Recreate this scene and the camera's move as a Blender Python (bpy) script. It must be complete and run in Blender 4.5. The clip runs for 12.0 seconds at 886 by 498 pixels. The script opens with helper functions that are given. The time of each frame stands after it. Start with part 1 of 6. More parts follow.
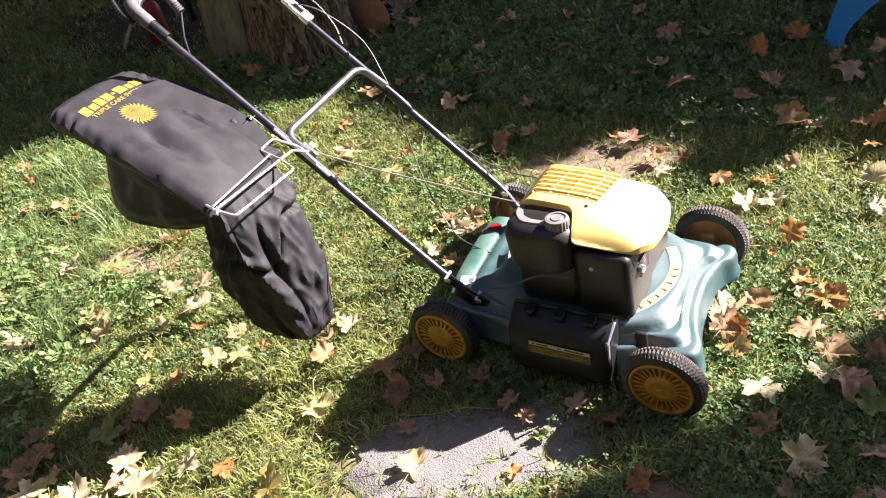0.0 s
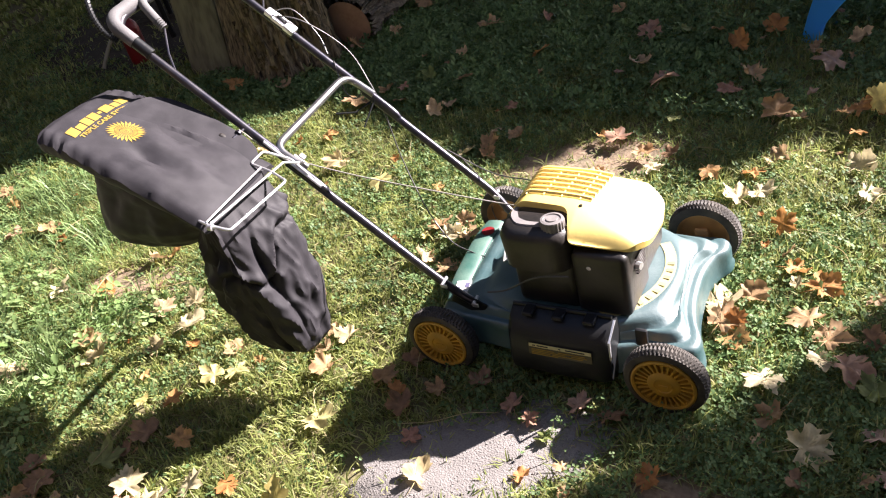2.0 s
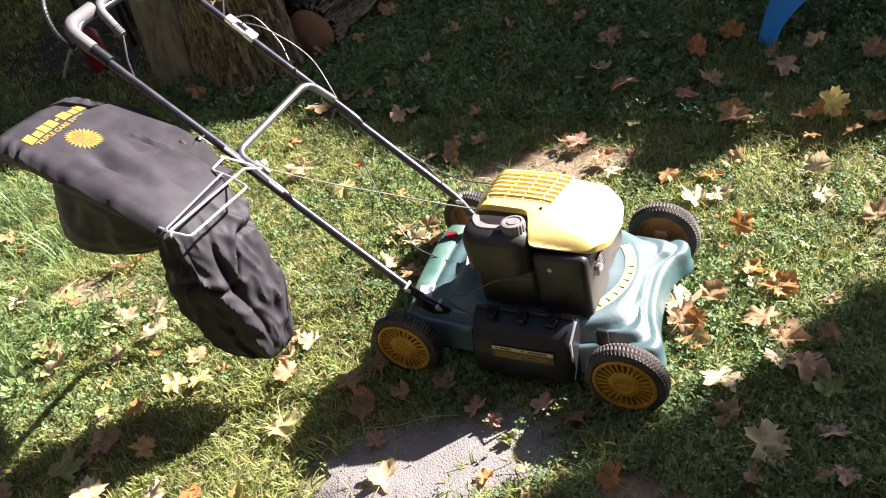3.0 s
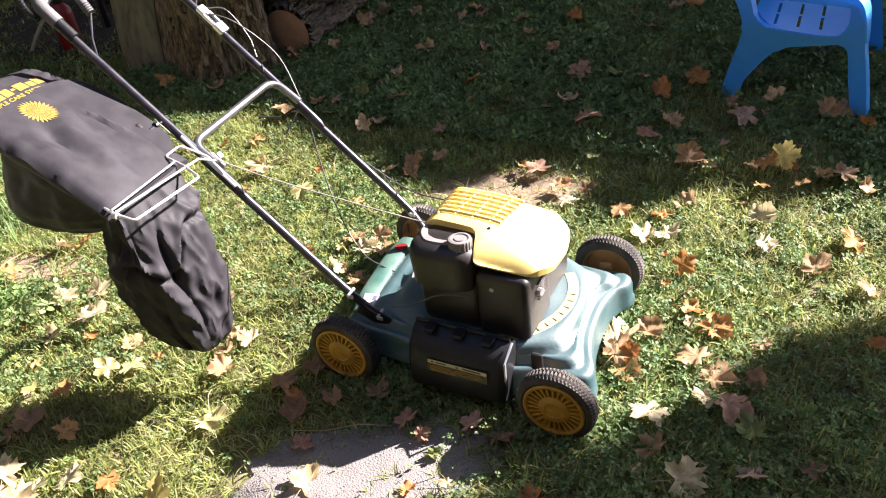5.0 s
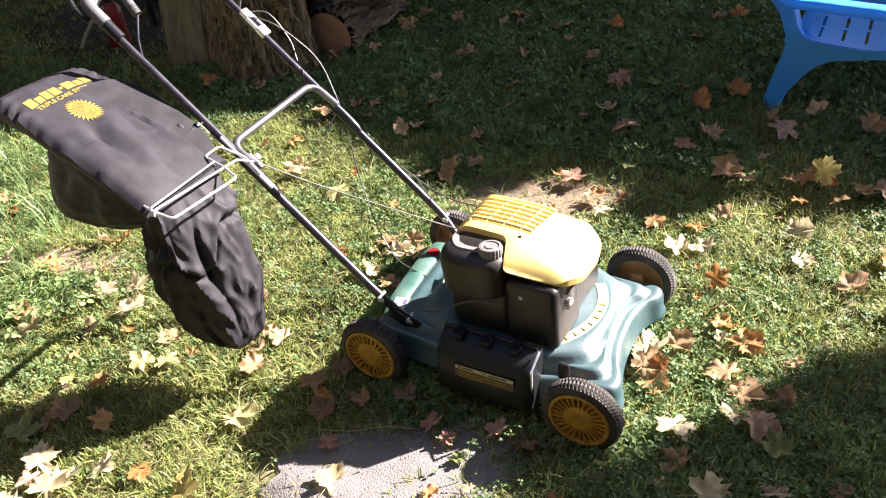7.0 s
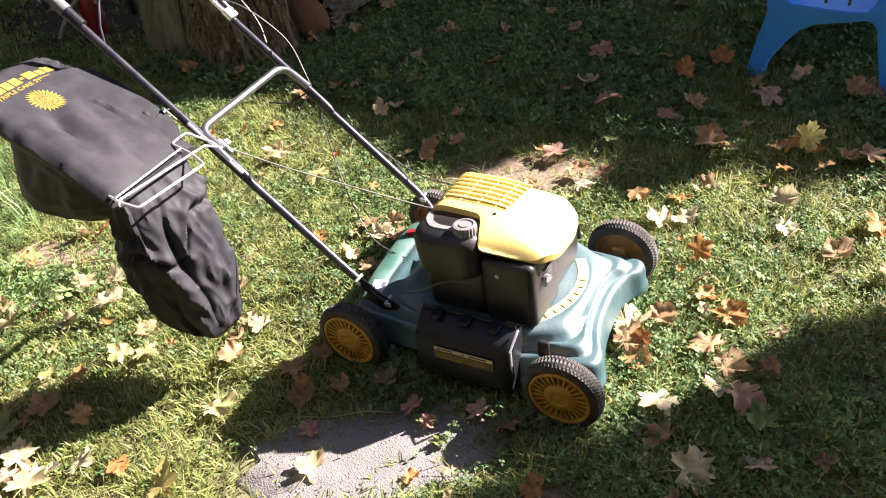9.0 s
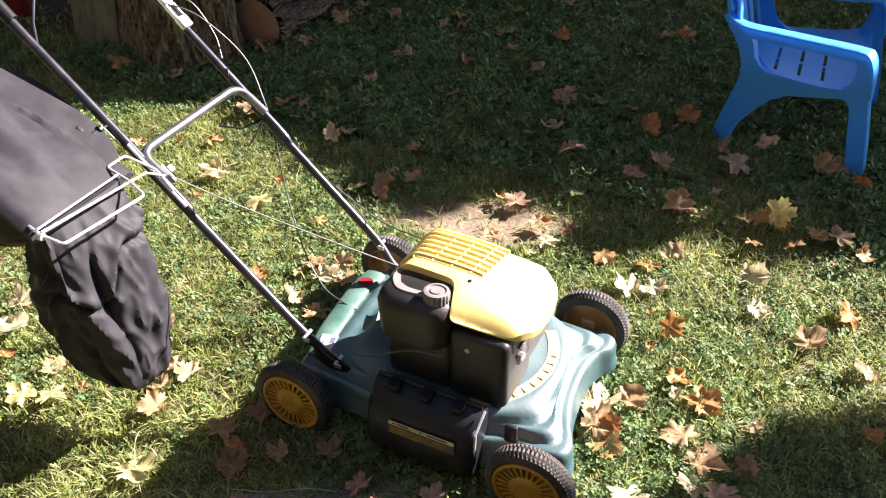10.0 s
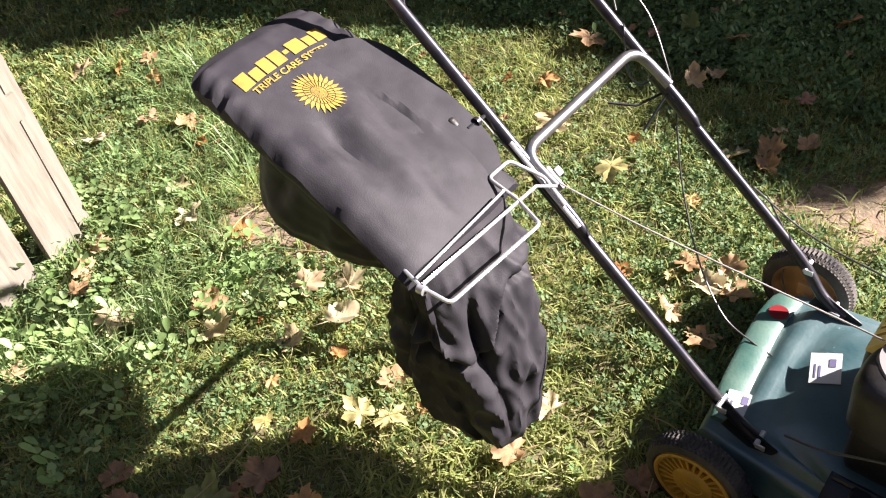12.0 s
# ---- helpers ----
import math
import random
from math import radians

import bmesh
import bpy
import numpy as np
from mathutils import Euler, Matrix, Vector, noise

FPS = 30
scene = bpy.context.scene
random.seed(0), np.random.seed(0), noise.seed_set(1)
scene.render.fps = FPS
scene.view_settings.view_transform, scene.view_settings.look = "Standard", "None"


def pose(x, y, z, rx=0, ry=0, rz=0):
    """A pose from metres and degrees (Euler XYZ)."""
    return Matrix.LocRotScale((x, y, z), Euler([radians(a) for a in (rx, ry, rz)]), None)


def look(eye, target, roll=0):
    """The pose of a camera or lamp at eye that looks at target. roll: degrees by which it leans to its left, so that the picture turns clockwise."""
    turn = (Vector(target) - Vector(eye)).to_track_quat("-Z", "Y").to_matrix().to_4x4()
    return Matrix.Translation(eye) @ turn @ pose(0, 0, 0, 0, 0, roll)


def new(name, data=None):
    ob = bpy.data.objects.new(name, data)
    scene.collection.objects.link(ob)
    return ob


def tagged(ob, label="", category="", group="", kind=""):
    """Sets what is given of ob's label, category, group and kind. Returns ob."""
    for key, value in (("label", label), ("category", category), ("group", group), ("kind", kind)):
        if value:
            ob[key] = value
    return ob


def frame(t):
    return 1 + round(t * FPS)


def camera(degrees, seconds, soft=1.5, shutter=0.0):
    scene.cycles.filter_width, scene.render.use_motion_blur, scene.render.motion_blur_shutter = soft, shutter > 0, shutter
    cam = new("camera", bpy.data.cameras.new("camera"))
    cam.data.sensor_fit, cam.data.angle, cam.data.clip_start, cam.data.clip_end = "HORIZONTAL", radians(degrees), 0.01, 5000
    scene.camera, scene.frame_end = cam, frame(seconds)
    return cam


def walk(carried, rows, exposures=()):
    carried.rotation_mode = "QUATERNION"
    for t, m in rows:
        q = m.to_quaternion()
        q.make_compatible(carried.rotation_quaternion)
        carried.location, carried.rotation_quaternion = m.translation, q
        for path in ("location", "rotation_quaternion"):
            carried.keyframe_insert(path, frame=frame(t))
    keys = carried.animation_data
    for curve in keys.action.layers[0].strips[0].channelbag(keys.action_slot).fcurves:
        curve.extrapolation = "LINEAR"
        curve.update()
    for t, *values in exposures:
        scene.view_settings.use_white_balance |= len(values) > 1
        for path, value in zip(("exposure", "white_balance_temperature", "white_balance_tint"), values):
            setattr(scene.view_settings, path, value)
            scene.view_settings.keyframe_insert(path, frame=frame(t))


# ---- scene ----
cam = camera(55.4, 12.0, soft=1.15)
PATH = [
    (0, (1.109, -1.295, 1.584), (0.098, -0.018, 0.423), -14.6),
    (0.5, (1.083, -1.293, 1.594), (0.061, -0.015, 0.443), -14.5),
    (1, (1.079, -1.286, 1.592), (0.065, 0.004, 0.449), -15.3),
    (1.5, (1.076, -1.297, 1.594), (0.07, 0.007, 0.458), -15.9),
    (2, (1.083, -1.306, 1.585), (0.101, -0.003, 0.429), -16.3),
    (2.5, (1.093, -1.296, 1.594), (0.184, 0.024, 0.397), -17.3),
    (2.7, (1.098, -1.301, 1.588), (0.186, 0.025, 0.4), -16.6),
    (4.3, (1.124, -1.348, 1.558), (0.214, 0.097, 0.517), -10.0),
    (4.5, (1.129, -1.339, 1.568), (0.243, 0.1, 0.498), -8.3),
    (5, (1.146, -1.313, 1.569), (0.3, 0.098, 0.431), -7.8),
    (5.5, (1.153, -1.311, 1.574), (0.29, 0.115, 0.469), -7.5),
    (6, (1.164, -1.313, 1.579), (0.26, 0.092, 0.478), -7.8),
    (6.5, (1.166, -1.311, 1.586), (0.262, 0.08, 0.468), -7.5),
    (7, (1.165, -1.312, 1.584), (0.241, 0.061, 0.461), -7.7),
    (7.2, (1.16, -1.314, 1.584), (0.223, 0.056, 0.468), -7.7),
    (8.8, (1.211, -1.264, 1.546), (0.287, 0.078, 0.385), -10.8),
    (9, (1.205, -1.255, 1.552), (0.287, 0.091, 0.393), -9.9),
    (9.5, (1.146, -1.194, 1.551), (0.26, 0.174, 0.392), -6.3),
    (10, (0.973, -1.111, 1.544), (0.236, 0.347, 0.389), -0.7),
    (10.5, (0.906, -1.009, 1.541), (0.087, 0.297, 0.268), -2.3),
    (11, (0.857, -0.874, 1.542), (-0.182, 0.271, 0.272), -2.1),
    (11.5, (0.687, -0.811, 1.505), (-0.468, 0.133, 0.173), -4.1),
    (12, (0.357, -0.812, 1.496), (-0.754, 0.177, 0.158), -10.3),
]
EXPOSURE = [(t, stops, 6300, 21) for t, stops in ((0.0, 2.37), (2.5, 2.38), (4.5, 2.56), (7.0, 2.54), (9.0, 2.46), (10.0, 2.46), (10.5, 2.32), (11.0, 2.16), (11.5, 2.08), (12.0, 2.19))]
walk(cam, [(t, look(eye, target, roll)) for t, eye, target, roll in PATH], EXPOSURE)

# ---- sky, sun, exposure ----
SUN_X, SUN_Y = 1.0, 1.19                     # metres that a shadow runs per metre of height
sun_dir = Vector((SUN_X, SUN_Y, 1.0)).normalized()
elevation = math.asin(sun_dir.z)
azimuth = math.atan2(sun_dir.x, sun_dir.y)
world = bpy.data.worlds.new("sky")
scene.world = world
world.use_nodes = True
wn = world.node_tree
wn.nodes.clear()
sky = wn.nodes.new("ShaderNodeTexSky")
sky.sky_type, sky.sun_disc = "NISHITA", False
sky.sun_elevation, sky.sun_rotation = elevation, azimuth
back = wn.nodes.new("ShaderNodeBackground")
back.inputs["Strength"].default_value = 0.045
wout = wn.nodes.new("ShaderNodeOutputWorld")
wn.links.new(sky.outputs[0], back.inputs["Color"])
wn.links.new(back.outputs[0], wout.inputs["Surface"])
sun_data = bpy.data.lights.new("sun", "SUN")
sun_data.energy, sun_data.angle, sun_data.color = 5.0, radians(0.5), (1.0, 0.937, 0.845)
sun = new("sun", sun_data)
sun.matrix_world = look((4 * SUN_X, 4 * SUN_Y, 4), (0, 0, 0))


# ---- materials ----
def material(name, base, rough=0.6, metal=0.0, spots=None, scale=8.0, amount=0.5, bump=0.0, bump_scale=60.0, coat=0.0, spec=0.5, rand=None, sheen=0.0, fine=None, stretch=None):
    """Principled surface with a broad and a fine variation of colour, and fine relief."""
    m = bpy.data.materials.new(name)
    m.use_nodes = True
    n, l = m.node_tree.nodes, m.node_tree.links
    b = n["Principled BSDF"]
    b.inputs["Roughness"].default_value, b.inputs["Metallic"].default_value = rough, metal
    b.inputs["Coat Weight"].default_value = coat
    b.inputs["Coat Roughness"].default_value = 0.38
    b.inputs["Specular IOR Level"].default_value = spec
    b.inputs["Sheen Weight"].default_value = sheen
    co = n.new("ShaderNodeTexCoord")
    where = co.outputs["Object"]
    if stretch:
        mp = n.new("ShaderNodeMapping")
        mp.inputs["Scale"].default_value = stretch
        l.new(where, mp.inputs["Vector"])
        where = mp.outputs["Vector"]

    def noise_fac(sc, detail=6.0, lo=0.35, hi=0.65):
        t = n.new("ShaderNodeTexNoise")
        t.inputs["Scale"].default_value, t.inputs["Detail"].default_value = sc, detail
        l.new(where, t.inputs["Vector"])
        r = n.new("ShaderNodeMapRange")
        r.inputs["From Min"].default_value, r.inputs["From Max"].default_value = lo, hi
        l.new(t.outputs["Fac"], r.inputs["Value"])
        return r.outputs["Result"], t.outputs["Fac"]

    def mixed(fac, a, c, blend="MIX"):
        x = n.new("ShaderNodeMix")
        x.data_type, x.blend_type = "RGBA", blend
        if isinstance(fac, float):
            x.inputs["Factor"].default_value = fac
        else:
            l.new(fac, x.inputs["Factor"])
        for sock, v in ((x.inputs["A"], a), (x.inputs["B"], c)):
            if isinstance(v, tuple):
                sock.default_value = (*v, 1)
            else:
                l.new(v, sock)
        return x.outputs["Result"]

    col = base
    second = spots or tuple(c * 0.6 for c in base)
    f, _ = noise_fac(scale)
    mul = n.new("ShaderNodeMath")
    mul.operation = "MULTIPLY"
    l.new(f, mul.inputs[0])
    mul.inputs[1].default_value = amount
    col = mixed(mul.outputs[0], col, second)
    f2, raw = noise_fac(bump_scale, 4.0)
    mul2 = n.new("ShaderNodeMath")
    mul2.operation = "MULTIPLY"
    l.new(f2, mul2.inputs[0])
    mul2.inputs[1].default_value = amount * 0.4
    col = mixed(mul2.outputs[0], col, fine or tuple(min(1, c * 1.25) for c in base))
    if rand:
        src = n.new("ShaderNodeObjectInfo" if rand[0] == "object" else "ShaderNodeNewGeometry")
        ramp = n.new("ShaderNodeValToRGB")
        ramp.color_ramp.interpolation = "LINEAR"
        cols = rand[1]
        while len(ramp.color_ramp.elements) < len(cols):
            ramp.color_ramp.elements.new(0.5)
        for i, c in enumerate(cols):
            ramp.color_ramp.elements[i].position = i / (len(cols) - 1)
            ramp.color_ramp.elements[i].color = (*c, 1)
        l.new(src.outputs["Random" if rand[0] == "object" else "Random Per Island"], ramp.inputs["Fac"])
        col = mixed(rand[2], col, ramp.outputs["Color"])
    l.new(col, b.inputs["Base Color"])
    if bump:
        bp = n.new("ShaderNodeBump")
        bp.inputs["Strength"].default_value, bp.inputs["Distance"].default_value = bump, 0.004
        l.new(raw, bp.inputs["Height"])
        l.new(bp.outputs["Normal"], b.inputs["Normal"])
    return m


def leafy(name, colours, through_light=0.35, rough=0.55, source="island"):
    """A thin leaf: a colour at random from the row, part of the light going through it."""
    m = bpy.data.materials.new(name)
    m.use_nodes = True
    n, l = m.node_tree.nodes, m.node_tree.links
    b, out = n["Principled BSDF"], n["Material Output"]
    b.inputs["Roughness"].default_value, b.inputs["Specular IOR Level"].default_value = rough, 0.28
    src = n.new("ShaderNodeObjectInfo" if source == "object" else "ShaderNodeNewGeometry")
    ramp = n.new("ShaderNodeValToRGB")
    while len(ramp.color_ramp.elements) < len(colours):
        ramp.color_ramp.elements.new(0.5)
    for i, c in enumerate(colours):
        ramp.color_ramp.elements[i].position = i / (len(colours) - 1)
        ramp.color_ramp.elements[i].color = (*c, 1)
    l.new(src.outputs["Random" if source == "object" else "Random Per Island"], ramp.inputs["Fac"])
    co, tex = n.new("ShaderNodeTexCoord"), n.new("ShaderNodeTexNoise")
    tex.inputs["Scale"].default_value, tex.inputs["Detail"].default_value = 45.0 if source == "object" else 6.0, 5.0
    l.new(co.outputs["Object"], tex.inputs["Vector"])
    mr = n.new("ShaderNodeMapRange")
    mr.inputs["From Min"].default_value, mr.inputs["From Max"].default_value = 0.35, 0.7
    mr.inputs["To Min"].default_value, mr.inputs["To Max"].default_value = 1.1, 0.62
    l.new(tex.outputs["Fac"], mr.inputs["Value"])
    mx = n.new("ShaderNodeMix")
    mx.data_type, mx.blend_type = "RGBA", "MULTIPLY"
    mx.inputs["Factor"].default_value = 1.0
    l.new(ramp.outputs["Color"], mx.inputs["A"])
    l.new(mr.outputs["Result"], mx.inputs["B"])
    l.new(mx.outputs["Result"], b.inputs["Base Color"])
    tr, ms = n.new("ShaderNodeBsdfTranslucent"), n.new("ShaderNodeMixShader")
    l.new(mx.outputs["Result"], tr.inputs["Color"])
    ms.inputs["Fac"].default_value = through_light
    l.new(b.outputs[0], ms.inputs[1])
    l.new(tr.outputs[0], ms.inputs[2])
    l.new(ms.outputs[0], out.inputs["Surface"])
    return m


M_SOIL = material("soil", (0.185, 0.12, 0.078), 0.95, spots=(0.09, 0.075, 0.045), scale=9, amount=0.9, bump=1.0, bump_scale=70, fine=(0.38, 0.30, 0.2))
M_THATCH = material("lawn_thatch", (0.125, 0.108, 0.05), 0.95, spots=(0.075, 0.068, 0.03), scale=9, amount=0.9, bump=1.0, bump_scale=70, fine=(0.25, 0.22, 0.11))
# mulch made extra dark: the corner's deep shade is in this colour
M_SHADEMULCH = material("leaf_mould", (0.035, 0.028, 0.02), 0.95, spots=(0.015, 0.013, 0.01), scale=12, amount=0.9, bump=1.0, bump_scale=60, fine=(0.09, 0.065, 0.04))
M_GRAVEL = material("worn_concrete", (0.18, 0.165, 0.158), 0.9, spots=(0.11, 0.10, 0.095), scale=14, amount=0.7, bump=0.9, bump_scale=220, fine=(0.34, 0.32, 0.29))
M_GRASS = leafy("grass", ((0.135, 0.18, 0.05), (0.235, 0.28, 0.085), (0.34, 0.385, 0.115), (0.46, 0.475, 0.165), (0.20, 0.255, 0.065), (0.53, 0.50, 0.24)), 0.45, 0.52)
M_CLOVER = leafy("clover", ((0.085, 0.155, 0.055), (0.14, 0.23, 0.085), (0.225, 0.325, 0.125), (0.11, 0.18, 0.065)), 0.4, 0.55)
M_WEED = leafy("weed_leaves", ((0.16, 0.26, 0.08), (0.24, 0.36, 0.13), (0.32, 0.42, 0.18), (0.2, 0.3, 0.1)), 0.4, 0.42)
M_STRAW = leafy("dry_grass", ((0.42, 0.34, 0.17), (0.3, 0.23, 0.1), (0.5, 0.43, 0.24), (0.36, 0.33, 0.14)), 0.25)
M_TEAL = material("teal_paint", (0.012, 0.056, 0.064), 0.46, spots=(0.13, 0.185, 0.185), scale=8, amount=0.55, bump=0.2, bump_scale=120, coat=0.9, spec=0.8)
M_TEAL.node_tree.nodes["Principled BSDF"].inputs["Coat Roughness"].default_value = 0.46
M_LIP = material("dusty_teal_paint", (0.03, 0.095, 0.075), 0.55, spots=(0.12, 0.19, 0.15), scale=14, amount=0.7, bump=0.15, bump_scale=160, coat=0.4)
M_TRIM = material("grey_tank_trim", (0.15, 0.14, 0.14), 0.55, spots=(0.22, 0.2, 0.19), scale=40, amount=0.6)
M_YELLOW = material("yellow_paint", (0.84, 0.62, 0.16), 0.5, spots=(0.78, 0.56, 0.14), scale=6, amount=0.4, bump=0.06, bump_scale=90, coat=1.0, spec=1.0)
M_YELLOW.node_tree.nodes["Principled BSDF"].inputs["Coat Roughness"].default_value = 0.46
M_RIM = material("rim_plastic", (0.46, 0.245, 0.02), 0.5, spots=(0.16, 0.10, 0.03), scale=30, amount=0.65, bump=0.1)
M_DARK = material("black_plastic", (0.008, 0.009, 0.011), 0.42, spots=(0.022, 0.021, 0.02), scale=15, amount=0.5, bump=0.12, bump_scale=140, spec=0.3)
M_ENGINE = material("engine_black", (0.010, 0.0088, 0.0085), 0.46, spots=(0.04, 0.031, 0.026), scale=11, amount=0.65, bump=0.2, bump_scale=90)
M_RUBBER = material("tyre_rubber", (0.02, 0.018, 0.017), 0.75, spots=(0.11, 0.092, 0.075), scale=16, amount=0.6, bump=0.35, bump_scale=120)
M_TUBE = material("dark_steel_tube", (0.038, 0.038, 0.052), 0.32, 0.75, spots=(0.12, 0.11, 0.11), scale=30, amount=0.5, bump=0.04)
M_CHROME = material("zinc_steel", (0.78, 0.78, 0.8), 0.34, 0.75, spots=(0.35, 0.33, 0.31), scale=30, amount=0.4)
M_FOAM = material("foam_grip", (0.09, 0.088, 0.09), 0.75, spots=(0.16, 0.15, 0.15), scale=18, amount=0.5, bump=0.25, bump_scale=250)
M_CLOTH = material("black_bag_fabric", (0.0195, 0.0182, 0.0212), 0.62, spots=(0.036, 0.0335, 0.038), scale=22, amount=0.8, bump=0.12, bump_scale=420, spec=0.22)
cloth = M_CLOTH.node_tree                    # broad wrinkles under the weave
wrinkle, press = cloth.nodes.new("ShaderNodeTexNoise"), cloth.nodes.new("ShaderNodeBump")
wrinkle.inputs["Scale"].default_value, wrinkle.inputs["Detail"].default_value, wrinkle.inputs["Distortion"].default_value = 9.0, 2.0, 0.3
press.inputs["Strength"].default_value, press.inputs["Distance"].default_value = 0.4, 0.014
at_cloth = cloth.nodes.new("ShaderNodeTexCoord")
cloth.links.new(at_cloth.outputs["Object"], wrinkle.inputs["Vector"])
cloth.links.new(wrinkle.outputs["Fac"], press.inputs["Height"])
for weave in [nd for nd in cloth.nodes if nd.type == "BUMP" and nd != press]:
    cloth.links.new(press.outputs["Normal"], weave.inputs["Normal"])
M_PRINT = material("yellow_print", (0.28, 0.18, 0.022), 0.8, spots=(0.15, 0.095, 0.015), scale=40, amount=0.6)
M_BLUE = material("blue_plastic", (0.06, 0.39, 0.88), 0.45, spots=(0.065, 0.42, 0.92), scale=5, amount=0.5, bump=0.05, spec=0.4)
thin = M_BLUE.node_tree                      # thin moulded plastic lets some light through
glow, both = thin.nodes.new("ShaderNodeBsdfTranslucent"), thin.nodes.new("ShaderNodeMixShader")
glow.inputs["Color"].default_value, both.inputs["Fac"].default_value = (0.035, 0.46, 0.95, 1), 0.35
thin.links.new(thin.nodes["Principled BSDF"].outputs[0], both.inputs[1])
thin.links.new(glow.outputs[0], both.inputs[2])
thin.links.new(both.outputs[0], thin.nodes["Material Output"].inputs["Surface"])
M_BARK = material("bark", (0.10, 0.08, 0.06), 0.95, spots=(0.015, 0.012, 0.01), scale=22, amount=1.0, bump=1.0, bump_scale=60, fine=(0.26, 0.21, 0.15))
M_STUMP = material("upright_bark", (0.10, 0.075, 0.048), 0.95, spots=(0.014, 0.011, 0.008), scale=44, amount=1.0, bump=1.0, bump_scale=90, fine=(0.5, 0.38, 0.22), stretch=(1, 1, 0.10))
M_WOOD = material("cut_wood", (0.52, 0.33, 0.2), 0.8, spots=(0.38, 0.22, 0.12), scale=10, amount=0.6, bump=0.3)
M_LOGEND = material("old_cut_wood", (0.40, 0.24, 0.155), 0.85, spots=(0.27, 0.15, 0.09), scale=14, amount=0.7, bump=0.3)
M_GREYWOOD = material("weathered_wood", (0.175, 0.16, 0.125), 0.9, spots=(0.12, 0.105, 0.082), scale=26, amount=0.75, bump=0.5, bump_scale=70, fine=(0.29, 0.265, 0.215), stretch=(1, 1, 0.14))
M_RED = material("red_plastic", (0.2, 0.009, 0.012), 0.45)
M_WHITE = material("white_label", (0.6, 0.6, 0.57), 0.5)
M_GREYPLATE = material("grey_plastic", (0.3, 0.29, 0.29), 0.45, amount=0.3)
M_CABLE = material("black_cable", (0.07, 0.068, 0.066), 0.4)
M_CROWN = leafy("tree_leaves", ((0.06, 0.1, 0.02), (0.2, 0.16, 0.03), (0.1, 0.12, 0.025)), 0.3)


# ---- building helpers ----
def mesh_of(name, bm, mats, smooth=True):
    me = bpy.data.meshes.new(name)
    bmesh.ops.recalc_face_normals(bm, faces=bm.faces[:])
    bm.to_mesh(me)
    bm.free()
    for m in mats if isinstance(mats, (list, tuple)) else (mats,):
        me.materials.append(m)
    if smooth:
        me.polygons.foreach_set("use_smooth", [True] * len(me.polygons))
        me.set_sharp_from_angle(angle=radians(38))
    return me


def thing(name, label, category, group="", kind="", at=(0, 0, 0)):
    ob = new(name)
    ob.empty_display_size = 0.1
    ob.matrix_world = Matrix.Translation(at)
    return tagged(ob, label, category, group, kind)


def part(name, bm, mats, parent, label="", smooth=True):
    """Links a bmesh, given in world places, as one mesh under a thing or a part."""
    ob = new(name, mesh_of(name, bm, mats, smooth))
    if parent:
        ob.parent = parent
        p, inv = parent, Matrix()
        while p:
            inv = p.matrix_basis @ inv if p.parent is None else p.matrix_parent_inverse @ p.matrix_basis @ inv
            p = p.parent
        ob.matrix_parent_inverse = inv.inverted()
    return tagged(ob, label)


def solo(name, bm, mats, label, category, group="", kind="", smooth=True):
    return tagged(new(name, mesh_of(name, bm, mats, smooth)), label, category, group, kind)


def box(bm, c, s, bev=0.0, seg=2, m=None, mat=0):
    r = bmesh.ops.create_cube(bm, size=1.0, matrix=(m or Matrix()) @ Matrix.Translation(c) @ Matrix.Diagonal((*s, 1)))
    faces = {f for v in r["verts"] for f in v.link_faces}
    for f in faces:
        f.material_index = mat
    if bev:
        edges = list({e for v in r["verts"] for e in v.link_edges})
        bmesh.ops.bevel(bm, geom=edges, offset=bev, segments=seg, affect="EDGES", profile=0.5)
    return bm


def loft(bm, rings, cap_a=True, cap_b=True, closed=True, mat=0):
    vs = [[bm.verts.new(p) for p in r] for r in rings]
    n = len(vs[0])
    for a, b in zip(vs, vs[1:]):
        for i in range(n if closed else n - 1):
            j = (i + 1) % n
            bm.faces.new((a[i], a[j], b[j], b[i])).material_index = mat
    if cap_a:
        bm.faces.new(vs[0][::-1]).material_index = mat
    if cap_b:
        bm.faces.new(vs[-1]).material_index = mat
    return vs


def rounded_path(pts, r, steps=5):
    """A path with its corners rounded."""
    pts = [Vector(p) for p in pts]
    out = [pts[0]]
    for a, b, c in zip(pts, pts[1:], pts[2:]):
        d = min(r, (a - b).length * 0.48, (c - b).length * 0.48)
        p, q = b + (a - b).normalized() * d, b + (c - b).normalized() * d
        for i in range(steps + 1):
            u = i / steps
            out.append((1 - u) ** 2 * p + 2 * u * (1 - u) * b + u * u * q)
    out.append(pts[-1])
    return out


def sweep(bm, pts, r, n=10, mat=0):
    """A round bar along the points; r is one radius or one a point."""
    pts = [Vector(p) for p in pts]
    rs = r if isinstance(r, (list, tuple)) else [r] * len(pts)
    t = (pts[1] - pts[0]).normalized()
    side = t.orthogonal().normalized()
    rings = []
    for i, p in enumerate(pts):
        d = (pts[min(i + 1, len(pts) - 1)] - pts[max(i - 1, 0)]).normalized()
        side = (side - d * side.dot(d)).normalized()
        up = d.cross(side)
        rings.append([p + (side * math.cos(a) + up * math.sin(a)) * rs[i] for a in (2 * math.pi * k / n for k in range(n))])
    loft(bm, rings, mat=mat)
    return bm


